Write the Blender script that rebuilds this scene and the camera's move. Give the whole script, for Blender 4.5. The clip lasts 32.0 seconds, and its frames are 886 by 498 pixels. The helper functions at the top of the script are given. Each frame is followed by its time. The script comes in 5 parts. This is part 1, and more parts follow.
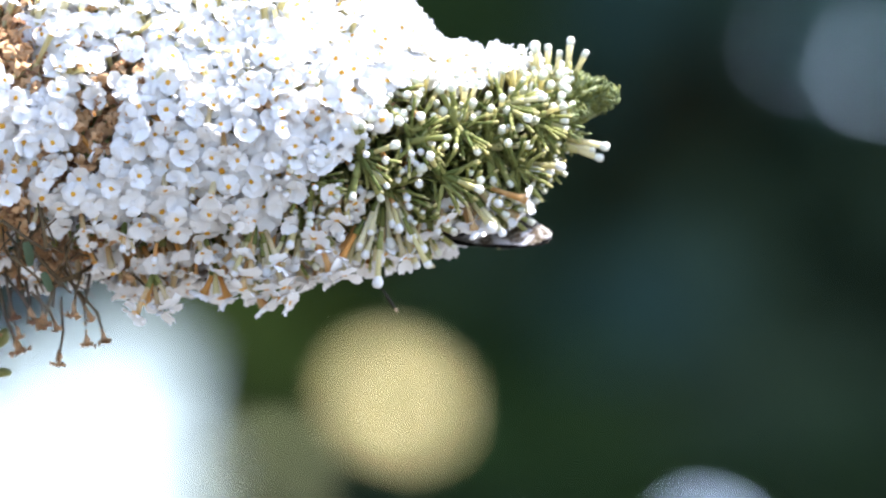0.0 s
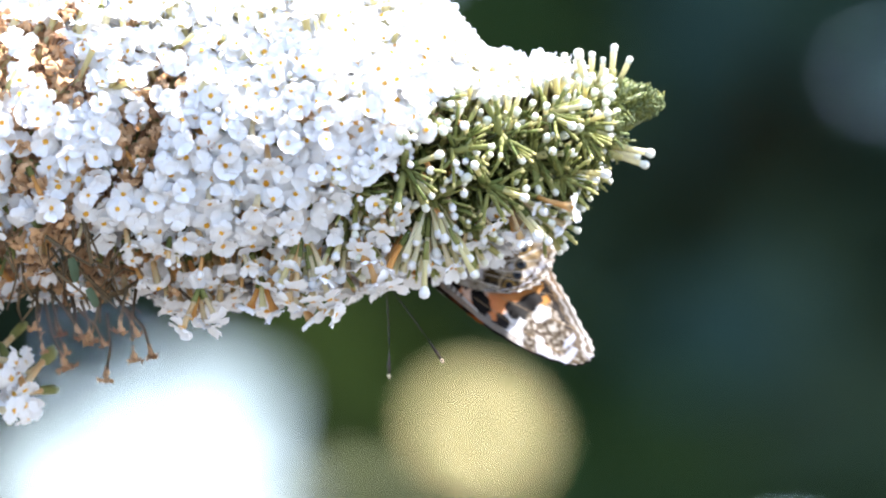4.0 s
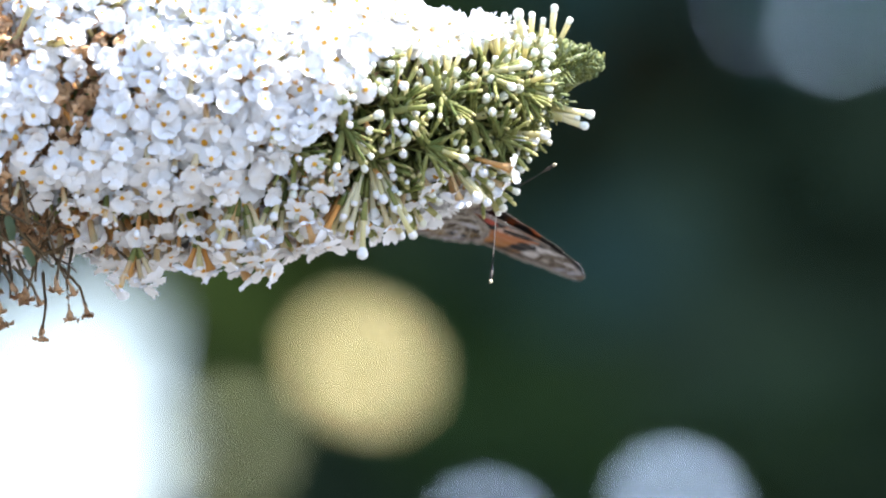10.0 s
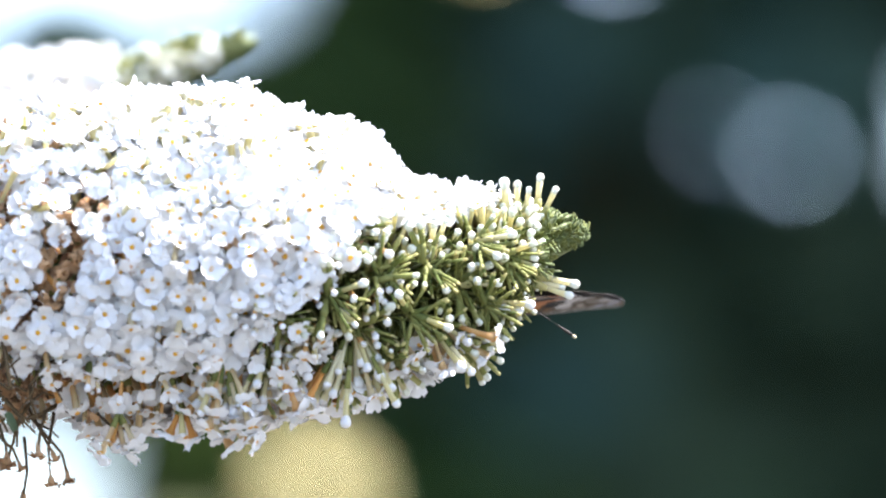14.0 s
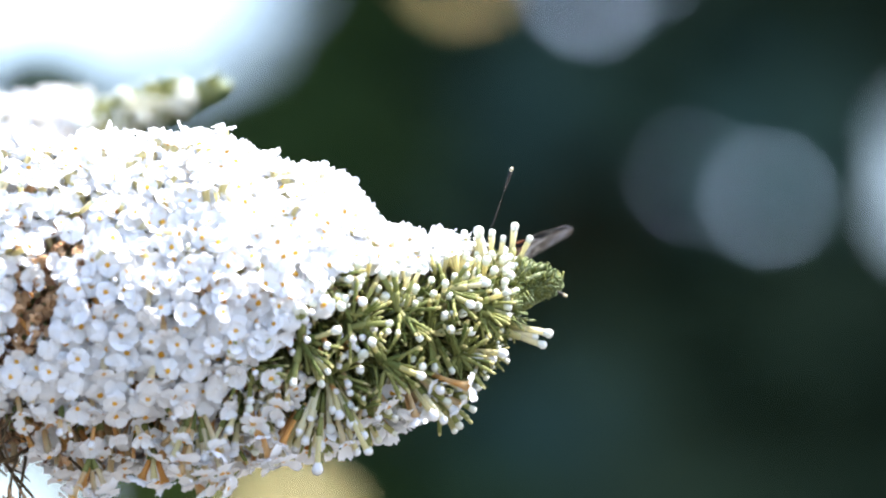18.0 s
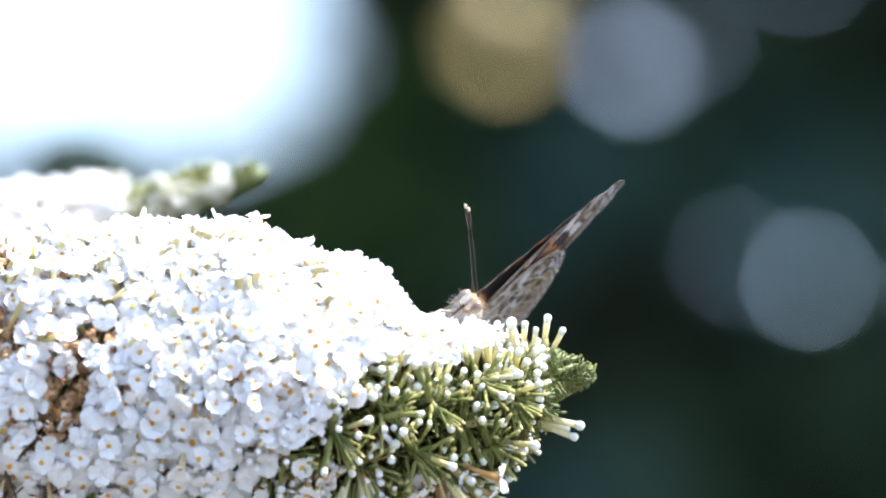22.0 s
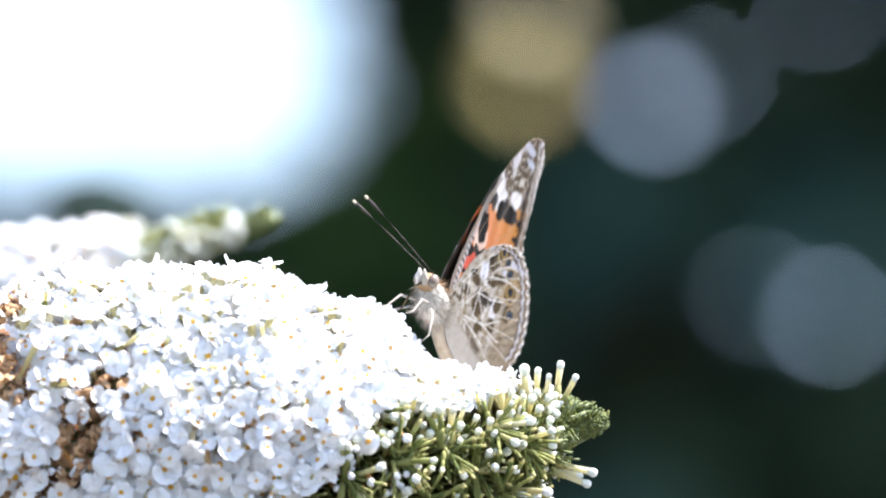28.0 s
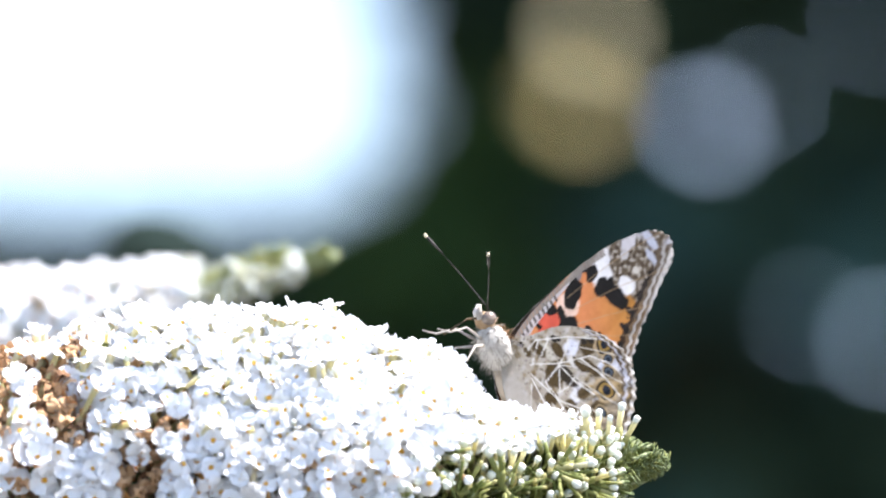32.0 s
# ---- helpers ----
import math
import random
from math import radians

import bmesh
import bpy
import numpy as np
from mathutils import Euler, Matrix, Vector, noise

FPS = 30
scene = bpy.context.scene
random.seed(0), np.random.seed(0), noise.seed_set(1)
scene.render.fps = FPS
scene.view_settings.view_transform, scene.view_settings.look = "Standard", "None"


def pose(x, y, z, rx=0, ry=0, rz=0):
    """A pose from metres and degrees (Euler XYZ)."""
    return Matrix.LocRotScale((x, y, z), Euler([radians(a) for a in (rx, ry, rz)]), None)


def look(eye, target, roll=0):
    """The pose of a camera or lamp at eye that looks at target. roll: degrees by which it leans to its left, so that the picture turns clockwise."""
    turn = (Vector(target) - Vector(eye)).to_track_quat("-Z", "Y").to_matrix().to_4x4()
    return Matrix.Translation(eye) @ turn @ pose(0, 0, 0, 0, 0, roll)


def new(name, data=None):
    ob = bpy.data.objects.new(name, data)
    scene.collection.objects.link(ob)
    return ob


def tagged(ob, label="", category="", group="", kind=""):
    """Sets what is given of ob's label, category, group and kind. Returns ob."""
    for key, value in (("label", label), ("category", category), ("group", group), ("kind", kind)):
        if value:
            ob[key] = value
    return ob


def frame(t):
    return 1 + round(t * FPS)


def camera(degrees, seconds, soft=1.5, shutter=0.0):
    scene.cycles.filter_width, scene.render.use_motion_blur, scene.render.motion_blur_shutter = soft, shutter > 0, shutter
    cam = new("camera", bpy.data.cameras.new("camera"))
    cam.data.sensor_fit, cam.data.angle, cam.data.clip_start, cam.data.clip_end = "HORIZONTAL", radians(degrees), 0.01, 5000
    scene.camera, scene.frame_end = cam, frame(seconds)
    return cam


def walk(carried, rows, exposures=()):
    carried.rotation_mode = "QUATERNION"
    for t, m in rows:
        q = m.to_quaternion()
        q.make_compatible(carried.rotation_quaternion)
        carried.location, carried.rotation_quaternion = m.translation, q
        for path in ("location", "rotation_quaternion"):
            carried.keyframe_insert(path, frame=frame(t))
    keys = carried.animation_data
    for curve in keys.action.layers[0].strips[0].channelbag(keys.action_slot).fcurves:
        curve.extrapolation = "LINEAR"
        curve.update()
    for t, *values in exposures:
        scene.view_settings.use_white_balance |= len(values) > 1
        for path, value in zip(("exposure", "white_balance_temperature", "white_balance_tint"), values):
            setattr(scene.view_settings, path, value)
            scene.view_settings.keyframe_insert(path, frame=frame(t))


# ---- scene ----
# Units: the flower was laid out on a sheet whose small step U is 0.0835 mm, at D metres from the lens.
U, D = 8.35e-5, 1.5
TILT = pose(0, 0, 1.45, 6)           # the lens looks up by 6 degrees from 1.45 m above the ground

# ---- camera and its path: seconds, eye (mm), aim on the flower's plane (mm), roll ----
cam = camera(4.998, 32.0, 2.1, 0.4)
cam.data.dof.use_dof = True
cam.data.dof.focus_distance = 1.495
cam.data.dof.aperture_fstop = 412.5 / 23.5
PATH = [
    (0.0, 3.34, -16.6, 0.95, 1.173, 7.061, 0.36),
    (0.5, 14.31, -20.8, -6.68, 8.766, 3.883, -0.01),
    (1.0, 25.29, -36.1, -14.70, 17.435, -5.165, -1.14),
    (1.5, 26.72, -14.0, -18.13, 10.901, -6.732, -1.20),
    (2.0, 27.67, -18.3, -19.37, 11.452, -6.842, -1.62),
    (2.5, 19.09, -21.7, -11.45, 3.757, -0.510, -1.53),
    (3.0, 10.59, -8.6, -3.63, -6.841, 9.361, -0.23),
    (3.5, 9.54, -12.6, -2.86, -5.829, 9.811, -0.54),
    (5.5, 7.63, -8.0, -0.76, -6.395, 4.227, -0.52),
    (6.0, 7.06, -1.9, -0.38, -5.826, 3.397, -0.65),
    (6.5, 6.11, -3.1, -0.43, -3.963, 2.454, -0.40),
    (7.0, 5.15, -1.1, -0.48, -3.967, 1.360, -0.27),
    (7.5, 3.69, 0.7, -0.38, -2.949, 0.679, -0.13),
    (8.0, 2.23, 0.9, -0.29, -2.001, 0.437, -0.13),
    (8.5, 0.76, -3.5, -0.19, -0.644, -0.277, 0.02),
    (9.0, 0.00, -0.6, -0.00, 0.027, -0.019, -0.01),
    (9.5, -0.03, -5.7, 1.15, 2.969, -0.264, -0.27),
    (10.0, -0.06, -5.0, 2.29, 3.437, 2.651, -0.17),
    (10.5, -0.10, -1.2, 3.44, 4.054, 4.744, -0.13),
    (11.0, -1.56, -0.5, 4.90, 1.837, 10.303, 0.30),
    (11.5, -3.02, -1.6, 6.36, 4.799, 11.849, 0.10),
    (12.0, -4.49, 2.8, 7.83, 5.354, 16.854, 0.24),
    (12.5, -4.87, -1.1, 8.45, 7.635, 20.489, 0.30),
    (13.0, -5.25, 2.8, 9.07, 6.508, 24.681, 0.74),
    (13.5, -5.01, 1.9, 9.54, 6.196, 26.239, 0.57),
    (14.0, -4.77, 0.2, 10.02, 5.755, 27.578, 0.38),
    (14.5, -4.69, 2.9, 10.18, 7.808, 25.095, 0.03),
    (16.5, -4.37, -0.7, 10.82, 11.001, 28.775, 0.11),
    (17.0, -4.29, 0.9, 10.97, 11.871, 30.400, 0.49),
    (17.5, -4.41, 0.4, 11.09, 10.071, 32.932, 1.00),
    (18.0, -4.53, 0.3, 11.21, 9.527, 34.732, 0.98),
    (18.5, -4.65, 1.5, 11.33, 9.386, 36.687, 0.78),
    (19.0, -4.77, -0.9, 11.45, 8.920, 39.353, 0.85),
    (19.5, -4.96, -0.6, 11.81, 6.179, 42.133, 1.16),
    (20.0, -5.15, -1.3, 12.17, 5.581, 42.921, 1.04),
    (20.5, -5.34, -0.2, 12.53, 5.539, 43.617, 0.97),
    (21.0, -5.53, -1.5, 12.88, 6.437, 43.451, 0.90),
    (21.5, -4.44, -1.1, 13.22, 6.228, 45.217, 1.41),
    (22.0, -3.34, 0.5, 13.55, 4.322, 48.023, 1.65),
    (22.5, -2.91, 0.5, 13.74, 4.152, 49.243, 1.48),
    (23.0, -2.48, 3.2, 13.93, 5.301, 48.825, 1.18),
    (23.5, -2.45, -0.3, 14.08, 6.788, 48.919, 1.18),
    (24.0, -2.42, -0.1, 14.22, 6.229, 50.566, 1.48),
    (24.5, -2.40, 0.5, 14.36, 4.013, 52.067, 1.47),
    (26.5, -2.28, -0.0, 14.93, 4.625, 51.111, 1.34),
    (27.0, -2.25, 0.5, 15.08, 4.249, 51.999, 1.29),
    (27.5, -2.22, 3.6, 15.22, 2.866, 53.736, 1.52),
    (28.0, -2.19, 1.6, 15.36, 2.197, 54.820, 1.73),
    (28.5, -2.77, 3.7, 15.82, 0.874, 55.798, 1.60),
    (29.0, -3.34, 4.1, 16.27, -0.651, 57.069, 1.53),
    (29.5, -3.91, 4.0, 16.72, -2.319, 58.458, 1.76),
    (30.0, -4.49, 3.8, 17.18, -4.531, 59.445, 1.82),
    (30.5, -4.25, 3.6, 17.54, -4.957, 59.203, 1.65),
    (31.0, -4.01, 5.4, 17.89, -5.150, 59.492, 1.61),
    (31.5, -3.77, 3.6, 18.25, -6.733, 60.901, 1.94),
    (32.0, -3.53, 3.9, 18.61, -6.984, 60.617, 1.73),
]


def eye_pose(ex, ey, ez, tx, tz, roll):
    return TILT @ look((ex / 1000, ey / 1000, ez / 1000), (tx / 1000, D, tz / 1000), roll)


walk(cam, [(r[0], eye_pose(*r[1:])) for r in PATH], [(0.0, 1.97, 6350, 13), (1.0, 2.07, 6350, 13), (2.0, 2.37, 6350, 13), (3.0, 2.3, 6350, 13), (6.0, 2.08, 6350, 13), (13.0, 2.06, 6350, 13), (18.0, 1.95, 6350, 13), (32.0, 1.72, 6350, 13)])

# ---- daylight ----
SUN_EL, SUN_AZ = 61.0, 90.0          # azimuth from +y, clockwise: from the right
world = bpy.data.worlds.new("world")
scene.world = world
world.use_nodes = True
wn = world.node_tree.nodes
sky = wn.new("ShaderNodeTexSky")
sky.sky_type, sky.sun_disc = "NISHITA", False
sky.sun_elevation, sky.sun_rotation = radians(SUN_EL), radians(SUN_AZ)
sky.air_density, sky.dust_density, sky.ozone_density = 1.0, 2.0, 1.2
world.node_tree.links.new(sky.outputs["Color"], wn["Background"].inputs["Color"])
wn["Background"].inputs["Strength"].default_value = 0.13
sun = new("sun", bpy.data.lights.new("sun", "SUN"))
sun.data.energy, sun.data.angle, sun.data.color = 5.0, radians(0.53), (1.0, 0.97, 0.93)
_az, _el = radians(SUN_AZ), radians(SUN_EL)
SUN_DIR = Vector((math.sin(_az) * math.cos(_el), math.cos(_az) * math.cos(_el), math.sin(_el)))
sun.matrix_world = look(SUN_DIR * 10, (0, 0, 0))


# ---- materials ----
def material(name, base, second=None, rough=0.6, scale=400.0, through_light=0.0, bump=0.0, spread=0.15, attribute=False, spec=0.3):
    """A rough dielectric whose colour wanders between base and second at two scales; through_light: the share that shines through."""
    m = bpy.data.materials.new(name)
    m.use_nodes = True
    nt = m.node_tree
    n, link = nt.nodes, nt.links.new
    bsdf, out = n["Principled BSDF"], n["Material Output"]
    co = n.new("ShaderNodeTexCoord")
    big, fine = n.new("ShaderNodeTexNoise"), n.new("ShaderNodeTexNoise")
    big.inputs["Scale"].default_value, fine.inputs["Scale"].default_value = scale, scale * 6
    big.inputs["Detail"].default_value = fine.inputs["Detail"].default_value = 3
    for x in (big, fine):
        link(co.outputs["Object"], x.inputs["Vector"])
    mix = n.new("ShaderNodeMix")
    mix.data_type = "RGBA"
    info, geo = n.new("ShaderNodeObjectInfo"), n.new("ShaderNodeNewGeometry")
    add = n.new("ShaderNodeMath")
    add.operation = "ADD"
    link(big.outputs["Fac"], add.inputs[0])
    rnd = n.new("ShaderNodeMath")
    rnd.operation = "ADD"
    link(info.outputs["Random"], rnd.inputs[0])
    link(geo.outputs["Random Per Island"], rnd.inputs[1])
    rs = n.new("ShaderNodeMath")
    rs.operation = "MULTIPLY_ADD"
    link(rnd.outputs[0], rs.inputs[0])
    rs.inputs[1].default_value, rs.inputs[2].default_value = spread * 2, -spread * 2
    link(rs.outputs[0], add.inputs[1])
    ramp = n.new("ShaderNodeMapRange")
    ramp.inputs[1].default_value, ramp.inputs[2].default_value = 0.25, 0.75
    link(add.outputs[0], ramp.inputs[0])
    link(ramp.outputs[0], mix.inputs["Factor"])
    mix.inputs["A"].default_value = (*base, 1)
    mix.inputs["B"].default_value = (*(second or [c * 0.7 for c in base]), 1)
    colour = mix.outputs["Result"]
    if attribute:
        at = n.new("ShaderNodeAttribute")
        at.attribute_name = "pattern"
        mul = n.new("ShaderNodeMix")
        mul.data_type, mul.blend_type = "RGBA", "MULTIPLY"
        mul.inputs["Factor"].default_value = 1
        link(at.outputs["Color"], mul.inputs["A"])
        link(colour, mul.inputs["B"])
        colour = mul.outputs["Result"]
    link(colour, bsdf.inputs["Base Color"])
    bsdf.inputs["Roughness"].default_value = rough
    bsdf.inputs["Specular IOR Level"].default_value = spec
    if bump:
        b = n.new("ShaderNodeBump")
        b.inputs["Strength"].default_value, b.inputs["Distance"].default_value = bump, 0.0002
        link(fine.outputs["Fac"], b.inputs["Height"])
        link(b.outputs["Normal"], bsdf.inputs["Normal"])
    if attribute:
        bsdf.inputs["Sheen Weight"].default_value, bsdf.inputs["Sheen Roughness"].default_value = 0.12, 0.35
    if through_light:
        tr, ms = n.new("ShaderNodeBsdfTranslucent"), n.new("ShaderNodeMixShader")
        link(colour, tr.inputs["Color"])
        ms.inputs[0].default_value = through_light
        link(bsdf.outputs[0], ms.inputs[1])
        link(tr.outputs[0], ms.inputs[2])
        link(ms.outputs[0], out.inputs["Surface"])
    return m


PETAL = material("white_petal", (0.88, 0.89, 0.90), (0.80, 0.81, 0.82), 0.55, 300, 0.24, 0.25, 0.1)
THROAT = material("orange_throat", (0.82, 0.46, 0.05), (0.66, 0.30, 0.02), 0.6, 500, 0.2)
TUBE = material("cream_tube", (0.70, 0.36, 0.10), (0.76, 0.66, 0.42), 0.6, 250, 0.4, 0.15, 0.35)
BUD_WHITE = material("white_bud", (0.80, 0.82, 0.76), (0.64, 0.67, 0.50), 0.55, 300, 0.2, 0.2)
BUD_TUBE = material("pale_green_bud_tube", (0.62, 0.57, 0.27), (0.27, 0.29, 0.09), 0.6, 200, 0.35, 0.2, 0.35)
CALYX = material("green_calyx", (0.105, 0.135, 0.030), (0.27, 0.28, 0.09), 0.65, 300, 0.3, 0.3, 0.3)
KNOB = material("downy_young_bud", (0.17, 0.21, 0.085), (0.33, 0.36, 0.20), 0.85, 500, 0.2, 0.5, 0.35)
STEM = material("downy_green_stem", (0.20, 0.25, 0.10), (0.30, 0.32, 0.16), 0.8, 200, 0, 0.4)
GREEN_TUBE = material("green_bud_tube", (0.13, 0.17, 0.04), (0.30, 0.31, 0.10), 0.65, 250, 0.3, 0.2, 0.35)
DRIED = material("dried_brown_flower", (0.15, 0.070, 0.032), (0.56, 0.35, 0.19), 0.8, 500, 0.1, 0.6, 0.35)
DARK_STALK = material("dried_dark_stalk", (0.05, 0.036, 0.022), (0.13, 0.09, 0.045), 0.8, 300, 0, 0.4)


# ---- helpers of this scene ----
def part(name, bm, mat, parent, label="", kind=""):
    """Links a bmesh as one mesh object under a thing or under a part."""
    me = bpy.data.meshes.new(name)
    bm.to_mesh(me)
    bm.free()
    for m in (mat if isinstance(mat, (list, tuple)) else [mat]):
        me.materials.append(m)
    ob = new(name, me)
    ob.parent = parent
    return tagged(ob, label=label, kind=kind)


def mesh_of(name, shapes, mats):
    """A mesh from (verts, faces, material index) shapes, joined."""
    vs, fs, ms = [], [], []
    for v, f, k in shapes:
        o = len(vs)
        vs.extend(map(tuple, v))
        fs.extend(tuple(i + o for i in q) for q in f)
        ms.extend([k] * len(f) if isinstance(k, int) else k)
    me = bpy.data.meshes.new(name)
    me.from_pydata(vs, [], fs)
    me.polygons.foreach_set("material_index", ms)
    me.polygons.foreach_set("use_smooth", [True] * len(fs))
    for m in mats:
        me.materials.append(m)
    me.update()
    return me


def lathe(profile, sides=6, bend=0.0):
    """Verts and faces turned round +z from (radius, z) pairs; bend leans the far end to +x."""
    vs, fs = [], []
    z0, z1 = profile[0][1], profile[-1][1]
    for r, z in profile:
        lean = bend * ((z - z0) / (z1 - z0)) ** 2
        for k in range(sides):
            a = 2 * math.pi * k / sides
            vs.append((r * math.cos(a) + lean, r * math.sin(a), z))
    for i in range(len(profile) - 1):
        for k in range(sides):
            a, b = i * sides + k, i * sides + (k + 1) % sides
            fs.append((a, b, b + sides, a + sides))
    fs.append(tuple(range(sides - 1, -1, -1)))
    fs.append(tuple(range(len(vs) - sides, len(vs))))
    return vs, fs


def tube_along(points, radii, sides=6):
    """Verts and faces of a tapering tube along points."""
    pts = [Vector(p) for p in points]
    vs, fs = [], []
    for i, p in enumerate(pts):
        d = (pts[min(i + 1, len(pts) - 1)] - pts[max(i - 1, 0)]).normalized()
        q = d.to_track_quat("Z", "X")
        for k in range(sides):
            a = 2 * math.pi * k / sides
            vs.append(p + q @ Vector((radii[i] * math.cos(a), radii[i] * math.sin(a), 0)))
    for i in range(len(pts) - 1):
        for k in range(sides):
            a, b = i * sides + k, i * sides + (k + 1) % sides
            fs.append((a, b, b + sides, a + sides))
    fs.append(tuple(range(sides - 1, -1, -1)))
    fs.append(tuple(range(len(vs) - sides, len(vs))))
    return vs, fs


def moved(shape, m):
    v, f, k = shape
    return [m @ Vector(p) for p in v], f, k


def long_floret(node, end, opened, rng, slack=0.12):
    """A floret or bud on its own tube, from the knot it grows from to its mouth: calyx, tube, and lobes or a round head."""
    a, b = Vector(node), Vector(end)
    d = b - a
    sag = Vector((rng.uniform(-slack, slack), rng.uniform(-slack, slack), rng.uniform(-slack, slack))) * d.length
    way = lambda f: a + d * f + sag * f * (1 - f)
    c = min(0.36, 0.0028 / d.length)
    out = [(*tube_along([way(0), way(c * 0.5), way(c)], [0.0003, 0.00042, 0.0005], 6), 3),
           (*tube_along([way(c * 0.9), way(0.6), way(0.8), way(0.97)], [0.00036, 0.0004, 0.00047, 0.0008 if opened else 0.0006], 6), 2)]
    m = facing(b, (way(1.0) - way(0.8)).normalized(), rng.uniform(0, 360))
    head = [s for s in floret_shapes(rng, 0.95) if s[2] in (0, 1)] if opened else bud_shapes(rng, 6.5, 0.78)[2:]
    return out + [moved(s, m) for s in head]


def sheet(x, y, depth):
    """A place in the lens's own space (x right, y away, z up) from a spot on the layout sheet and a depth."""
    return Vector(((x - 784) * U * depth / D, depth, (441 - y) * U * depth / D))


# ---- flower pieces; +z leads out of the flower, the mouth is at the origin ----
MM = 0.001


def floret_shapes(rng, opening=1.0, tube=8.5):
    """An open floret: calyx, tube, four rounded lobes and an orange throat."""
    shapes = []
    L = tube * rng.uniform(0.85, 1.1) * MM
    b = rng.uniform(-0.9, 0.9) * MM
    v, f = lathe([(0.42 * MM, -L), (0.5 * MM, -L * 0.5), (0.62 * MM, -L * 0.15), (0.8 * MM, -0.1 * MM)], 6)
    v = [(x + b * (z / L) ** 2, y, z) for x, y, z in v]
    shapes.append((v, f, 2))
    v, f = lathe([(0.4 * MM, -L * 1.12), (0.75 * MM, -L), (0.72 * MM, -L * 0.72)], 5)
    v = [(x + b * (z / L) ** 2, y, z) for x, y, z in v]
    shapes.append((v, f, 3))
    v, f = lathe([(0.52 * MM, -0.12 * MM), (0.43 * MM, 0.14 * MM), (0.30 * MM, 0.17 * MM), (0.12 * MM, 0.06 * MM)], 8)
    shapes.append((v, f, 1 if rng.random() < 0.72 else 0))
    turn0 = rng.uniform(0, 1.5)
    skew = rng.uniform(-0.25, 0.25)
    for k in range(4):
        a0 = turn0 + k * math.pi / 2 + rng.uniform(-0.16, 0.16)
        ln, wd = rng.uniform(1.55, 2.15) * MM, rng.uniform(1.2, 1.55) * MM
        lift = (1 - opening) * 1.3 + rng.uniform(-0.55, 0.45) + skew * math.cos(a0)
        cup, curl = rng.uniform(-0.45, 0.65) * MM, rng.uniform(-0.8, 0.5) * MM
        layer = (k % 2) * 0.10 * MM
        rows = []
        for s, w in ((0.0, 0.36), (0.30, 0.74), (0.62, 1.0), (0.88, 0.90), (1.04, 0.52)):
            for side in (-1, -0.5, 0, 0.5, 1):
                ruffle = rng.uniform(-0.22, 0.22) * MM * (0.4 + s)
                notch = 0.10 * (s > 0.8) * (side == 0)
                x, y = (s * (1 - 0.10 * side * side) - notch + rng.uniform(-0.03, 0.03)) * ln + 0.30 * MM, side * w * wd
                z = lift * s * ln + cup * (side * side * 0.6 + 0.6 * s * s) + curl * max(0, s - 0.55) * 2 + ruffle + layer
                rows.append((x * math.cos(a0) - y * math.sin(a0), x * math.sin(a0) + y * math.cos(a0), z))
        fs = [(i * 5 + j, i * 5 + j + 5, i * 5 + j + 6, i * 5 + j + 1) for i in range(4) for j in range(4)]
        shapes.append((rows, fs, 0))
    return shapes


def bud_shapes(rng, length=5.6, head=0.66, slim=1.0):
    """A closed bud: green calyx, pale tube and a round white head at the origin."""
    L, h = length * rng.uniform(0.8, 1.2) * MM, head * rng.uniform(0.7, 1.12) * MM
    b = rng.uniform(-1.0, 1.0) * MM
    out = []
    for prof, k in (([(0.30 * MM, -L * 1.1), (0.52 * MM, -L), (0.58 * MM, -L * 0.72), (0.46 * MM, -L * 0.58)], 3),
                    ([(0.36 * MM, -L * 0.72), (0.40 * MM, -L * 0.4), (0.46 * MM, -h * 1.1)], 2),
                    ([(0.44 * MM, -h * 1.35), (h * 0.80, -h * 0.8), (h, -h * 0.1), (h * 0.80, h * 0.52), (h * 0.28, h * 0.8)], 0)):
        v, f = lathe(prof, 7 if k else 8)
        out.append(([(x * slim + b * (z / L) ** 2, y * slim, z) for x, y, z in v], f, k))
    return out


def dried_shapes(rng):
    """A withered floret: a crumpled brown tube and shrivelled lobes."""
    L = rng.uniform(1.5, 3.4) * MM
    v, f = lathe([(0.18 * MM, -L), (0.34 * MM, -L * 0.6), (0.46 * MM, -L * 0.3), (0.55 * MM, -0.1 * MM), (0.3 * MM, 0.5 * MM)], 6)
    v = [(x + rng.uniform(-.3, .3) * MM, y + rng.uniform(-.3, .3) * MM, z + rng.uniform(-.2, .2) * MM) for x, y, z in v]
    out = [(v, f, 0)]
    for k in range(5):
        a = k * 1.26 + rng.uniform(-0.6, 0.6)
        w, ln = rng.uniform(0.3, 0.85) * MM, rng.uniform(0.9, 2.3) * MM
        q = [(0.1, -1, 0), (0.1, 1, 0), (0.45, 1.3, .9), (0.5, -0.9, .5), (0.8, 0.7, .3), (0.75, -1.0, 1.1), (1.1, 0.4, -.4), (1.0, -0.6, -.2)]
        vs = []
        for x, y, z in q:
            x, y, z = x * ln + rng.uniform(-.3, .3) * MM, y * w + rng.uniform(-.2, .2) * MM, z * MM * rng.uniform(0.1, 1)
            vs.append((x * math.cos(a) - y * math.sin(a), x * math.sin(a) + y * math.cos(a), z))
        out.append((vs, [(0, 1, 2, 3), (3, 2, 4, 5), (5, 4, 6, 7)], 0))
    return out


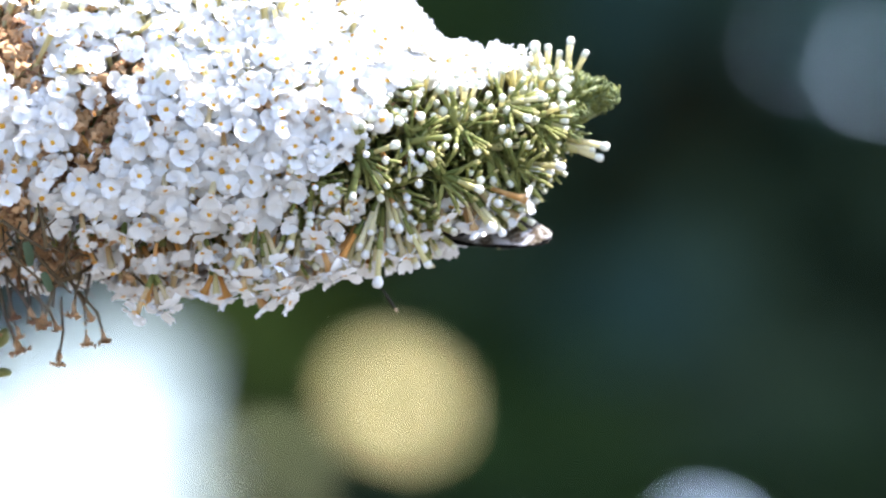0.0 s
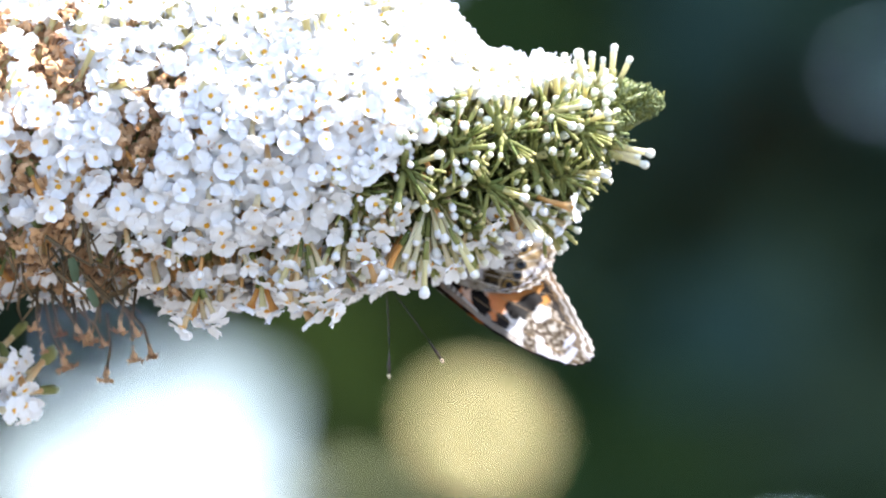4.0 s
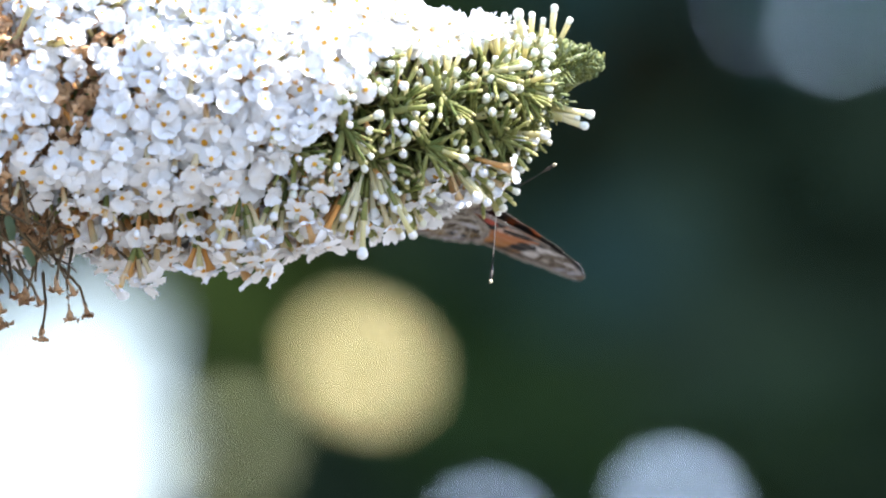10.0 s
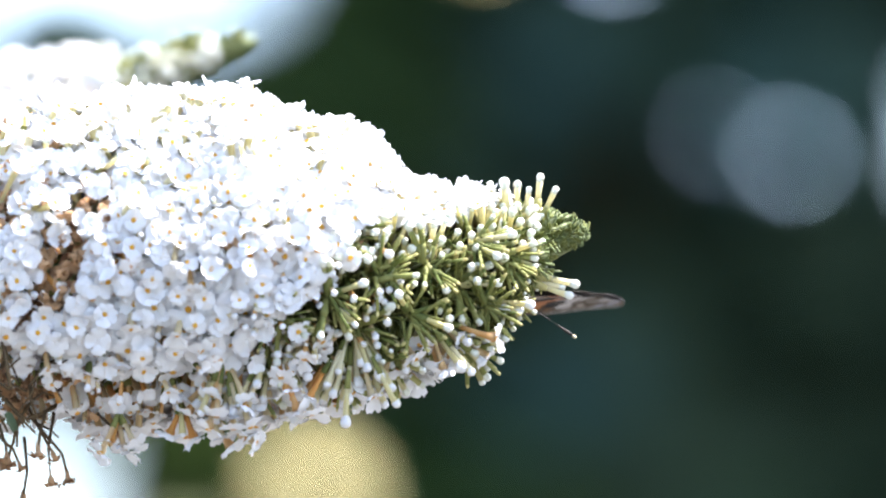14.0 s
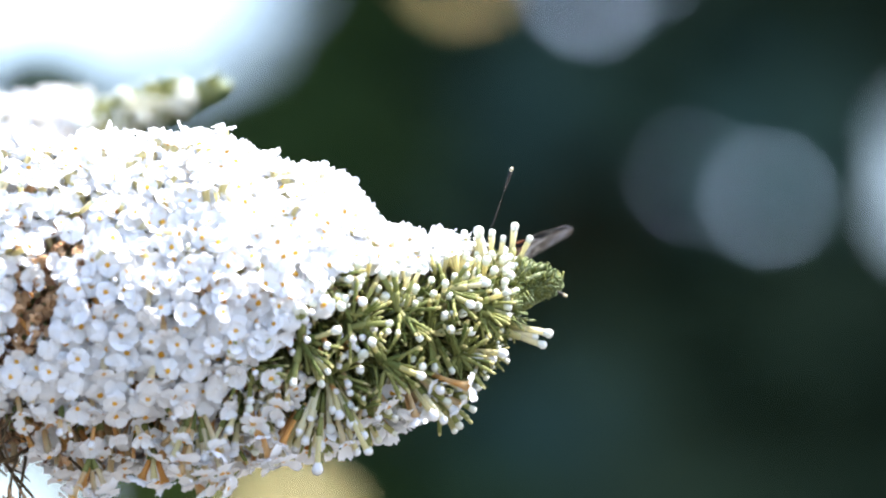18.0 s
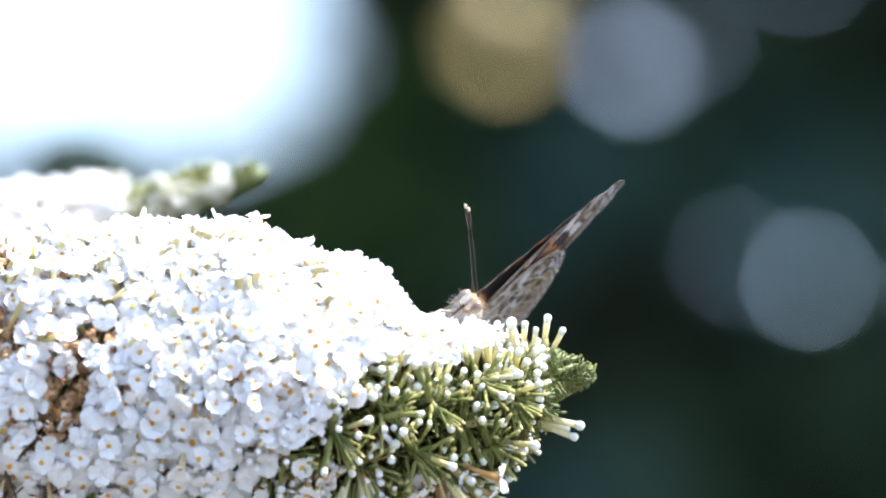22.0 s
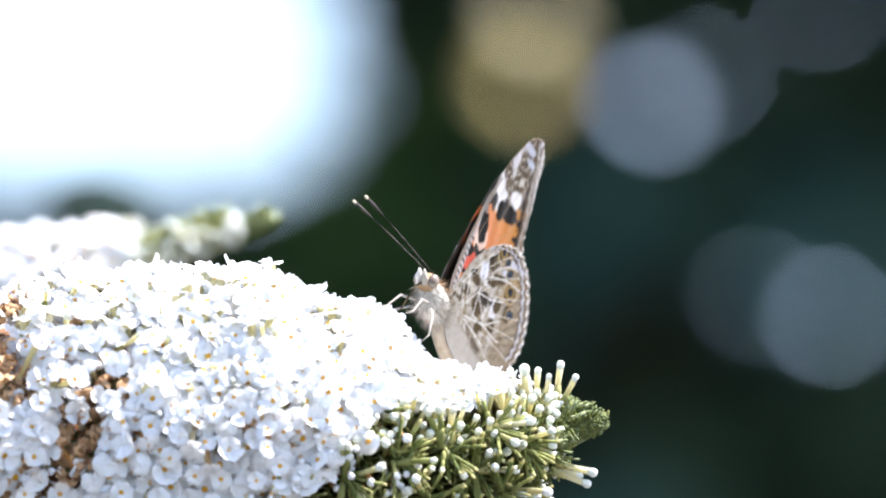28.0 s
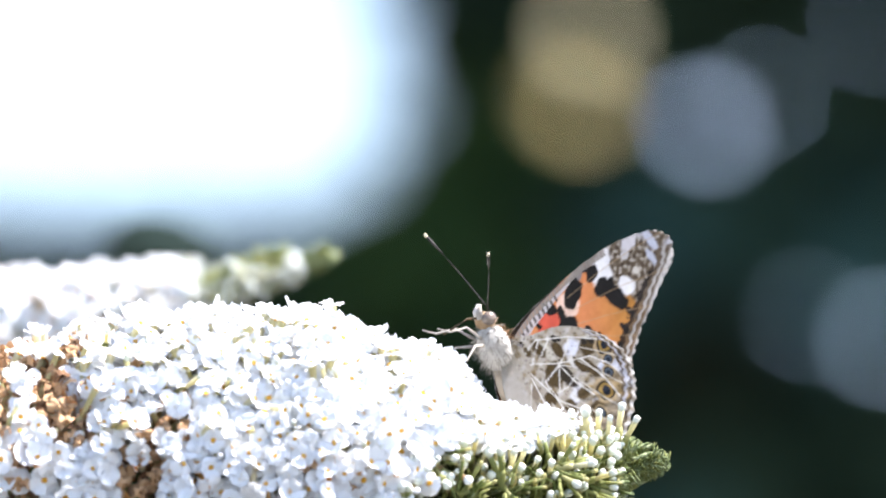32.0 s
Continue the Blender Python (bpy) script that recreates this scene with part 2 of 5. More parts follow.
FLOWER_MATS = [PETAL, THROAT, TUBE, CALYX]
BUD_MATS = [BUD_WHITE, THROAT, BUD_TUBE, CALYX]
# cream bud tubes, lightened further so they look washed out by the sun
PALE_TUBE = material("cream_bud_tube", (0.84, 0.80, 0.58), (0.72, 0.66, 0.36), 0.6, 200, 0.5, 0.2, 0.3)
SPRAY_BUD_MATS = [PETAL, THROAT, PALE_TUBE, CALYX]
_rng = random.Random(5)
FLORETS = [floret_shapes(_rng, _rng.choice((0.45, 0.7, 0.85, 0.95, 1.0, 1.0))) for _ in range(22)]
BUDS = [bud_shapes(_rng) for _ in range(8)]
SMALL_BUDS = [bud_shapes(_rng, 3.2, 0.42, 0.62) for _ in range(7)]
DRIEDS = [dried_shapes(_rng) for _ in range(12)]
FLORET_MESH = [mesh_of("floret", s, FLOWER_MATS) for s in FLORETS]
# sunlit copy of the floret: overexposure is put into the tube and calyx colour
SUNLIT_MATS = [PETAL, THROAT, PALE_TUBE, PALE_TUBE]
SUNLIT_FLORET_MESH = [mesh_of("floret", s, SUNLIT_MATS) for s in FLORETS]
BUD_MESH = [mesh_of("bud", s, BUD_MATS) for s in BUDS]
PALE_BUD_MESH = [mesh_of("bud", s, [BUD_WHITE, THROAT, PALE_TUBE, BUD_TUBE]) for s in BUDS]
GREEN_BUDS = [bud_shapes(_rng, 4.6, 0.44, 0.62) for _ in range(8)]
ORANGE_BUD_MESH = [mesh_of("bud", s, FLOWER_MATS) for s in BUDS]
GREEN_BUD_MESH = [mesh_of("bud", s, [BUD_TUBE, THROAT, GREEN_TUBE, CALYX]) for s in GREEN_BUDS]
SMALL_BUD_MESH = [mesh_of("young_bud", s, [KNOB, THROAT, KNOB, CALYX]) for s in SMALL_BUDS]
DRIED_MESH = [mesh_of("dried_floret", s, [DRIED]) for s in DRIEDS]


def facing(place, out, spin):
    """The pose of a piece whose +z leads along out."""
    q = Vector(out).to_track_quat("Z", "X").to_matrix().to_4x4()
    return Matrix.Translation(place) @ q @ pose(0, 0, 0, 0, 0, spin)


def lerp(table, x):
    return float(np.interp(x, [a for a, _ in table], [b for _, b in table]))


class Envelope:
    """The outer form of a panicle along its axis: u runs left from the tip (negative), in sheet steps."""

    def __init__(self, middle, top, bottom, depth):
        self.middle, self.top, self.bottom, self.depth = middle, top, bottom, depth

    def at(self, u, phi, k=1.0):
        """phi: 0 up, 90 to the lens, 180 down. Returns the place (metres, from the tip) and the way out of the flower."""
        c, s = math.cos(radians(phi)), math.sin(radians(phi))
        mid = lerp(self.middle, u)
        rv = (lerp(self.top, u) - mid) if c > 0 else (mid - lerp(self.bottom, u))
        rd = lerp(self.depth, u)
        p = Vector((u, -s * rd * k, mid + c * rv * k)) * U
        n = Vector((0, -s / max(rd, 20), c / max(rv, 20))).normalized()
        return p, n


def put(parent, mesh, m, name):
    ob = new(name, mesh)
    ob.parent = parent
    ob.matrix_basis = m
    return ob


def joined(name, shapes, mats, parent, label=""):
    ob = new(name, mesh_of(name, shapes, mats))
    ob.parent = parent
    return tagged(ob, label=label, kind="stuff")


# ---- unseen ground under everything, dark grey to limit light bounced onto the flowers ----
def build_ground():
    bm = bmesh.new()
    n = 24
    xs = [math.copysign((abs(i) / n) ** 3 * 1500, i) for i in range(-n, n + 1)]
    grid = [[bm.verts.new((x, y, noise.noise((x * 0.7, y * 0.7, 0)) * 0.03 - 0.03)) for y in xs] for x in xs]
    for i in range(2 * n):
        for j in range(2 * n):
            bm.faces.new((grid[i][j], grid[i + 1][j], grid[i + 1][j + 1], grid[i][j + 1]))
    ob = part("ground", bm, material("gravel", (0.075, 0.072, 0.066), (0.11, 0.106, 0.098), 0.9, 6, 0, 0.6), None)
    tagged(ob, "unseen grey ground under the flowering shrub, toned for its bounced light", "gravel", kind="structure")


build_ground()

# ---- the white flower spike in front ----
def leaf_shape(length, width, fold=0.2, droop=0.25, rows=7):
    """A pointed leaf along +x with a folded midrib, as verts and faces."""
    vs, fs = [], []
    for i in range(rows):
        s = i / (rows - 1)
        w = width * 0.5 * (math.sin(math.pi * min(1, s * 0.92 + 0.06)) ** 0.8) + 0.0004
        z = -droop * length * s * s
        vs += [(s * length, -w, z + fold * w), (s * length, 0, z), (s * length, w, z + fold * w)]
        if i:
            a = (i - 1) * 3
            fs += [(a, a + 3, a + 4, a + 1), (a + 1, a + 4, a + 5, a + 2)]
    return vs, fs


BRACT = material("grey_green_bract", (0.035, 0.055, 0.028), (0.07, 0.10, 0.05), 0.7, 120, 0.15, 0.3)
TIP = (1110, 80)
MAIN = Envelope(
    middle=[(-1400, -75), (-1000, -70), (-600, -55), (-400, -75), (-300, -95), (-200, -70), (-100, -30), (0, 0)],
    top=[(-1400, 165), (-1184, 178), (-1084, 198), (-930, 236), (-740, 232), (-660, 244), (-605, 256), (-545, 212), (-480, 197), (-430, 188), (-395, 164), (-365, 138), (-345, 108), (-320, 92),
         (-262, 74), (-150, 68), (-85, 52), (-62, 40), (-20, 32), (-6, 24), (0, 12)],
    bottom=[(-1400, -360), (-1100, -370), (-1010, -350), (-930, -345), (-875, -378), (-755, -358), (-615, -352), (-420, -305), (-325, -284), (-145, -212), (-105, -125), (-80, -78), (-62, -34), (-12, -26), (0, -12)],
    depth=[(-1400, 300), (-600, 300), (-400, 235), (-300, 190), (-200, 140), (-100, 80), (-62, 36), (-10, 28), (0, 14)])
# the edge between open florets and buds, by the angle round the axis
BUD_EDGE = [(-180, -190), (-120, -240), (0, -165), (34, -225), (54, -345), (72, -420), (90, -455), (112, -545), (132, -600), (150, -520), (168, -290), (180, -190)]


def spread_points(rng, count, near, u_range, phi_range, env, k, taken, keep):
    """Scatters spots over the envelope at least `near` steps apart."""
    out = []
    pts = [Vector(p) for p in taken]
    arr = np.array([tuple(p) for p in pts]) if pts else np.zeros((0, 3))
    for _ in range(count):
        u, phi = rng.uniform(*u_range), rng.uniform(*phi_range)
        if not keep(u, phi):
            continue
        p, n = env.at(u, phi, k)
        q = np.array(p)
        if len(arr) and np.min(np.sum((arr - q) ** 2, 1)) < (near * U) ** 2:
            continue
        arr = np.vstack([arr, q])
        out.append((u, phi))
    return out, arr


def turned_to(n, rng, forward=0.25, loose=0.3):
    """A way out of the flower: the normal, leaning to the tip, a little at random."""
    return Vector((n.x + forward + rng.uniform(-loose, loose), n.y + rng.uniform(-loose, loose), n.z + rng.uniform(-loose, loose))).normalized()


# florets of the sunny side that stand out singly, on the layout sheet
FACES = [(54, 127), (105, 123), (134, 134), (146, 265), (179, 284), (213, 255), (250, 280), (263, 232), (297, 184), (232, 184),
         (310, 115), (345, 170), (375, 88), (448, 152), (436, 204), (537, 178), (588, 194), (497, 205), (420, 250), (240, 75),
         (30, 262), (110, 175), (470, 90), (330, 240), (390, 200), (385, 300), (95, 240), (690, 130), (740, 378), (600, 260)]


def brown_zone(u, phi):
    """Where the oldest florets have withered: near the base, and in a cleft across the front."""
    _, v = u, lerp(MAIN.middle, u) + math.cos(radians(phi)) * 310
    if u < -1000 and v < -245:
        return 0.92
    if u < -890 and v < -290:
        return 0.62
    cleft = abs((u + 905) - (v + 30) * 0.35)
    if -200 < v < 120 and cleft < 42:
        return 0.9
    sunny = abs(phi) < 72
    if u < -1040:
        return 0.78 if sunny else 0.66
    if u < -930:
        return 0.36 if sunny else 0.3
    return 0.05 if u < -350 and not sunny else 0.0


def build_main_panicle():
    rng = random.Random(21)
    root = tagged(new("flower_spike"), "white buddleia spike with a green budding tip and withered brown base", "flower", "flower spikes")
    root.matrix_world = TILT @ Matrix.Translation(sheet(*TIP, D))
    # the stem, from the cane to the tip
    line = [(-2200, -420), (-1800, -190), (-1400, -85), (-1000, -72), (-600, -60), (-400, -75), (-250, -80), (-120, -35), (-40, -8), (-6, 0)]
    v, f = tube_along([Vector((u, 0, w)) * U for u, w in line], [0.0021, 0.002, 0.0019, 0.0018, 0.0016, 0.0014, 0.0012, 0.0011, 0.0012, 0.0007], 8)
    ob = new("stem", mesh_of("stem", [(v, f, 0)], [STEM]))
    ob.parent = root
    # open florets: the seen ones first, then the rest scattered between them
    seeds = []
    for x, y in FACES:
        u, w = x - TIP[0], TIP[1] - y
        mid = lerp(MAIN.middle, u)
        rv = (lerp(MAIN.top, u) - mid) if w > mid else (mid - lerp(MAIN.bottom, u))
        seeds.append((u, math.degrees(math.acos(max(-1, min(1, (w - mid) / rv))))))
    taken = [MAIN.at(u, phi)[0] for u, phi in seeds]
    is_open = lambda u, phi: u < lerp(BUD_EDGE, phi) + rng.uniform(-30, 30)
    spots, arr = spread_points(rng, 46000, 25, (-1330, -120), (-180, 180), MAIN, 1.0, taken, is_open)
    singles, mass, sunny_mass, dried_mass = [], [], [], []
    for i, (u, phi) in enumerate(seeds + spots):
        p, n = MAIN.at(u, phi, rng.uniform(0.95, 1.03) if i >= len(seeds) else 1.0)
        seeded = i < len(seeds)
        if not seeded and rng.random() < brown_zone(u, phi):
            if rng.random() < (0.42 if abs(phi) > 120 else 0.75):
                p, n = MAIN.at(u, phi, rng.uniform(0.72, 0.97))
                m = facing(p, turned_to(n, rng, 0.0, 1.2), rng.uniform(0, 360)) @ Matrix.Scale(rng.uniform(0.6, 0.95), 4)
                if 20 < phi < 178 and u > -1150 and len(singles) < 900:
                    singles.append(("dried_floret", rng.choice(DRIED_MESH), m))
                else:
                    dried_mass.extend(moved(s, m) for s in rng.choice(DRIEDS))
            continue
        way = turned_to(n, rng, 0.12, 0.55)
        if seeded:
            way = (n + Vector((0.1, -0.5, 0.05)) + Vector((rng.uniform(-.2, .2), 0, rng.uniform(-.2, .2)))).normalized()
        droop = max(0.0, (abs(phi) - 95) / 45)
        if droop and not seeded:
            p, _ = MAIN.at(u, phi, rng.uniform(0.86, 1.04))
            if rng.random() < 0.5:
                way = (way + Vector((0.1, -0.65, -0.3)) * min(droop, 1.1)).normalized()
            else:
                way = (n * 0.5 + Vector((rng.gauss(0.12, 0.25), rng.gauss(-0.15, 0.2), -0.75))).normalized()
        m = facing(p, way, rng.uniform(0, 360)) @ Matrix.Scale(rng.uniform(0.66, 0.92), 4)
        if droop > 0.15 and not seeded and phi > 0 and rng.random() < 0.5:
            if rng.random() < 0.4:
                continue
            if rng.random() < 0.14:
                singles.append(("dried_floret", rng.choice(DRIED_MESH), m @ Matrix.Scale(0.8, 4)))
            else:
                singles.append(("bud", rng.choice(ORANGE_BUD_MESH), m))
            continue
        if not seeded and rng.random() < 0.10:
            singles.append(("bud", rng.choice(PALE_BUD_MESH if abs(phi) < 80 else ORANGE_BUD_MESH), m @ Matrix.Translation((0, 0, 0.0012))))
            continue
        k = rng.randrange(len(FLORETS))
        near_side = 8 < phi < 176 and u > -1150
        # upward-facing florets get the sunlit copy, the others keep orange tubes
        if seeded or (near_side and sum(1 for s in singles if s[0] == "floret") < 300):
            singles.append(("floret", (SUNLIT_FLORET_MESH if abs(phi) < 78 else FLORET_MESH)[k], m))
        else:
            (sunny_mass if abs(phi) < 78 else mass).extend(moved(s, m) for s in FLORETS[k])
    # a lower layer that closes the gaps: tubes, half-hidden florets and withered ones
    stalks = []
    low, _ = spread_points(rng, 12000, 32, (-1330, -150), (-180, 180), MAIN, 0.8, [], lambda u, phi: u < lerp(BUD_EDGE, phi) - 20)
    for u, phi in low:
        p, n = MAIN.at(u, phi, rng.uniform(0.74, 0.86))
        m = facing(p, turned_to(n, rng, 0.1, 0.6), rng.uniform(0, 360))
        if abs(phi) > 100 and rng.random() < 0.55:
            if rng.random() < 0.5:
                stalks.extend(moved(s, m)[:2] + (0,) for s in rng.choice(GREEN_BUDS)[:2])
            continue
        if abs(phi) > 118 and u < -930 and rng.random() < 0.6:
            continue
        if rng.random() < 0.03 + brown_zone(u, phi) * 0.9:
            dried_mass.extend(moved(s, m) for s in rng.choice(DRIEDS))
        else:
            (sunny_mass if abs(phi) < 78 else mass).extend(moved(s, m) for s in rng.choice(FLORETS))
    for k, near, tries in ((0.93, 30, 16000), (0.87, 30, 12000)):
        mid, _ = spread_points(rng, tries, near, (-1330, -130), (-180, 138), MAIN, k, [], lambda u, phi: u < lerp(BUD_EDGE, phi) - 12 and phi < 138 - 42 * rng.random())
        for u, phi in mid:
            if rng.random() < brown_zone(u, phi) * 0.9:
                if rng.random() < 0.5:
                    p, n = MAIN.at(u, phi, k)
                    dried_mass.extend(moved(s, facing(p, turned_to(n, rng, 0.0, 1.0), rng.uniform(0, 360))) for s in rng.choice(DRIEDS))
                continue
            p, n = MAIN.at(u, phi, k + rng.uniform(-0.02, 0.02))
            m = facing(p, turned_to(n, rng, 0.1, 0.3), rng.uniform(0, 360)) @ Matrix.Scale(rng.uniform(0.85, 1.08), 4)
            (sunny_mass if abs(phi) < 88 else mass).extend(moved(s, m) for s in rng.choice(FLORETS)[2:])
    for name, mesh, m in singles:
        put(root, mesh, m, name)
    joined("floret_mass", mass, FLOWER_MATS, root, "crowded small white four-lobed florets")
    joined("floret_mass", sunny_mass, SUNLIT_MATS, root, "crowded small white florets, tubes coloured pale as if washed out by sun")
    joined("dried_floret_mass", dried_mass, [DRIED], root, "crumpled brown withered florets")
    # buds: sprays of stalked buds that start from knots on the axis
    for i in range(84):
        u0 = -600 + 560 * (i / 83) ** 0.9
        phi0 = (i * 137.5) % 360 - 180
        near_side = 62 < phi0 < 158
        knot, out = MAIN.at(u0 - 35, phi0, rng.uniform(0.68, 0.9) if near_side else 0.4)
        base, _ = MAIN.at(u0 - 70, phi0, 0.05)
        stalks.append((*tube_along([base, (base + knot) / 2, knot], [0.0008, 0.0007, 0.00055], 5), 0))
        down = out.cross(Vector((1, 0, 0))).normalized()
        for j in range(20 if near_side else 11):
            if near_side:
                # the buds of one knot fan out along the flower's side
                a = rng.uniform(-2.4, 2.4)
                way = (Vector((math.cos(a) + 0.25, 0, 0)) - down * math.sin(a) + out * rng.uniform(0.05, 0.75)).normalized()
                size = rng.uniform(0.72, 1.12) * (0.6 if u0 > -110 else 1.0)
                p = knot + way * 0.0062 * size
                uu = p.x / U
                if uu > -48 or uu < lerp(BUD_EDGE, phi0) - 40:
                    continue
                q = rng.random()
                kinds = SMALL_BUD_MESH if uu > -80 else GREEN_BUD_MESH if q < 0.74 else BUD_MESH if q < 0.96 else PALE_BUD_MESH
                put(root, rng.choice(kinds), facing(p, way, rng.uniform(0, 360)) @ Matrix.Scale(size, 4), "bud")
                continue
            phi = phi0 + rng.gauss(0, 24)
            ang = abs((phi + 180) % 360 - 180)
            uu = u0 + rng.uniform(-30, 95) * min(1, abs(u0) / 260 + 0.25)
            if (ang < 66 and uu < -110) or uu > -25 or uu < lerp(BUD_EDGE, (phi + 180) % 360 - 180) - 25:
                continue
            p, n = MAIN.at(uu, phi, rng.uniform(0.72, 1.02))
            way = ((p - knot).normalized() + Vector((0.12, 0, 0))).normalized()
            small = uu > -75
            kinds = SMALL_BUD_MESH if small else PALE_BUD_MESH if ang < 74 + rng.uniform(-16, 16) else GREEN_BUD_MESH if rng.random() < 0.62 else BUD_MESH
            put(root, rng.choice(kinds), facing(p, way, rng.uniform(0, 360)) @ Matrix.Scale(rng.uniform(0.7, 1.1), 4), "bud")
            back = p - way * (0.003 if small else 0.0066)
            stalks.append((*tube_along([knot, (knot + back) / 2 + Vector((0, 0, -0.0003)), back], [0.0006, 0.0005, 0.00045], 5), 0))
    # upright cream buds with white heads on the sunny side
    pale, _ = spread_points(rng, 6000, 21, (-470, -95), (-70, 92), MAIN, 1.0, [], lambda u, phi: u > lerp(BUD_EDGE, phi) - 15)
    for u, phi in pale:
        if rng.random() < max(0.08, (phi - 62) / 45):
            continue
        p, n = MAIN.at(u, phi, rng.uniform(0.84, 1.04))
        way = (n + Vector((0.28 + rng.gauss(0, 0.16), rng.gauss(0, 0.16), 0.45 + rng.gauss(0, 0.12)))).normalized()
        put(root, rng.choice(PALE_BUD_MESH), facing(p, way, rng.uniform(0, 360)) @ Matrix.Scale(rng.uniform(0.72, 1.12), 4), "bud")
    # orange-tubed florets about to open, along the lower edge of the open ones
    for i in range(70):
        p, n = MAIN.at(rng.uniform(-620, -330), rng.uniform(78, 150), rng.uniform(0.84, 1.0))
        way = (n + Vector((0.25 + rng.gauss(0, 0.2), -0.2 + rng.gauss(0, 0.2), -0.3 + rng.gauss(0, 0.2)))).normalized()
        put(root, rng.choice(ORANGE_BUD_MESH), facing(p, way, rng.uniform(0, 360)) @ Matrix.Scale(rng.uniform(0.8, 1.1), 4), "bud")
    # younger buds deeper in, that close the gaps between the sprays
    core = []
    for i in range(1000):
        uu = rng.uniform(-600, -40)
        phi = rng.uniform(-180, 180)
        p, n = MAIN.at(uu, phi, rng.uniform(0.5, 0.78))
        m = facing(p, (n + Vector((0.6, 0, 0)) + Vector((rng.gauss(0, .3), rng.gauss(0, .3), rng.gauss(0, .3)))).normalized(), rng.uniform(0, 360))
        core.extend(moved(s, m) for s in rng.choice(GREEN_BUDS))
    joined("inner_bud_mass", core, [GREEN_TUBE, THROAT, GREEN_TUBE, CALYX], root, "crowded small yellow-green buds")
    # narrow pointed bracts that stand between the buds
    needles = []
    for i in range(1900):
        uu = -20 - 560 * rng.random() ** 1.1
        phi = rng.uniform(58, 165) if rng.random() < 0.75 else rng.uniform(-180, 180)
        if uu < lerp(BUD_EDGE, phi) - 10 or (abs(phi) < 60 and uu < -140):
            continue
        p, n = MAIN.at(uu, phi, rng.uniform(0.62, 0.92))
        way = (n * rng.uniform(0.5, 1.2) + Vector((0.5, 0, 0.1)) + Vector((rng.gauss(0, .4), rng.gauss(0, .3), rng.gauss(0, .4)))).normalized()
        size = rng.uniform(0.0022, 0.0050) * (0.55 if uu > -90 else 1.0)
        m = facing(p - way * size * 0.6, way, rng.uniform(0, 360)) @ pose(0, 0, 0, 0, -90, 0)
        r, b = rng.uniform(0.00010, 0.00018), rng.uniform(-0.15, 0.15) * size
        v, f = tube_along([(0, 0, 0), (size * 0.4, 0, b * 0.3), (size * 0.75, 0, b * 0.7), (size, 0, b)], [r * 0.7, r * 1.3, r, r * 0.15], 4)
        needles.append(moved((v, f, 1 if rng.random() < 0.25 else 0), m))
    joined("bract_mass", needles, [CALYX, KNOB], root, "narrow green bracts between the buds")
    # the knob of young green buds at the very tip
    for i in range(380):
        u = 2 - 108 * rng.random()
        p, n = MAIN.at(u, rng.uniform(0, 360), rng.uniform(0.55, 0.92))
        way = (n + Vector((0.55, 0, 0)) + Vector((rng.gauss(0, 0.3), rng.gauss(0, 0.3), rng.gauss(0, 0.3)))).normalized()
        put(root, rng.choice(SMALL_BUD_MESH), facing(p, way, rng.uniform(0, 360)) @ Matrix.Scale(rng.uniform(0.45, 0.85), 4), "young_bud")
    # upright pale buds behind the knob, and a bunch under it
    spot = lambda x, y, w: Vector((x - TIP[0], w, TIP[1] - y)) * U
    for du, dv, lean, size in ((-150, 88, -0.1, 1.35), (-126, 86, 0.0, 1.05), (-86, 98, 0.12, 1.1), (-59, 76, 0.5, 1.0), (-106, 76, 0.1, 0.95), (-175, 84, -0.1, 1.1),
                               (-22, -92, 2.6, 1.1), (-32, -112, 2.2, 1.05), (-45, -98, 2.4, 1.0), (-100, -128, 1.5, 1.0)):
        put(root, rng.choice(PALE_BUD_MESH), facing(Vector((du, -30, dv)) * U, Vector((lean, -0.2, 1 if dv > 0 else -0.6)), 40 * size) @ Matrix.Scale(size, 4), "bud")
    # sprays of long tubes under the front: each hangs from a knot, with its mouths spread over a strip below it
    for kx, ky, kw, x0, x1, y0, y1, count, share in ((695, 238, -150, 606, 775, 300, 388, 20, 0.3), (552, 262, -175, 480, 628, 330, 404, 17, 0.6), (470, 300, -185, 400, 520, 360, 432, 13, 0.7), (285, 400, -150, 238, 334, 450, 478, 4, 1.0),
                                                     (395, 385, -160, 370, 424, 440, 460, 3, 0.7), (815, 222, -110, 792, 960, 262, 332, 20, 0.4), (620, 225, -180, 545, 655, 272, 332, 11, 0.4),
                                                     (770, 250, -120, 720, 815, 302, 346, 6, 0.6), (440, 395, -150, 455, 540, 426, 464, 4, 1.0), (690, 300, -170, 678, 690, 414, 424, 1, 0.0),
                                                     (900, 200, -90, 960, 1020, 208, 228, 3, 0.0)):
        for i in range(count):
            s = (i + rng.uniform(0.2, 0.8)) / count
            end = spot(x0 + (x1 - x0) * s, rng.uniform(y0, y1), kw - rng.uniform(-25, 45))
            start = spot(kx, ky, kw)
            start = end + (start - end) * min(1.0, rng.uniform(0.0068, 0.0085) / (start - end).length)
            opened = rng.random() < share
            ob = new("floret" if opened else "bud", mesh_of("floret", long_floret(start, end, opened, rng), FLOWER_MATS if opened else SPRAY_BUD_MATS))
            ob.parent = root
    joined("stalklet_tangle", stalks, [CALYX], root, "thin green flower stalks")
    # withered strands that hang from the base
    for i in range(15):
        u = -1110 + 220 * rng.random()
        top = Vector((u + rng.uniform(-40, 60), rng.uniform(-140, -20), -330 + rng.uniform(-40, 40))) * U
        drop = rng.uniform(50, 130) if u < -930 else rng.uniform(30, 70)
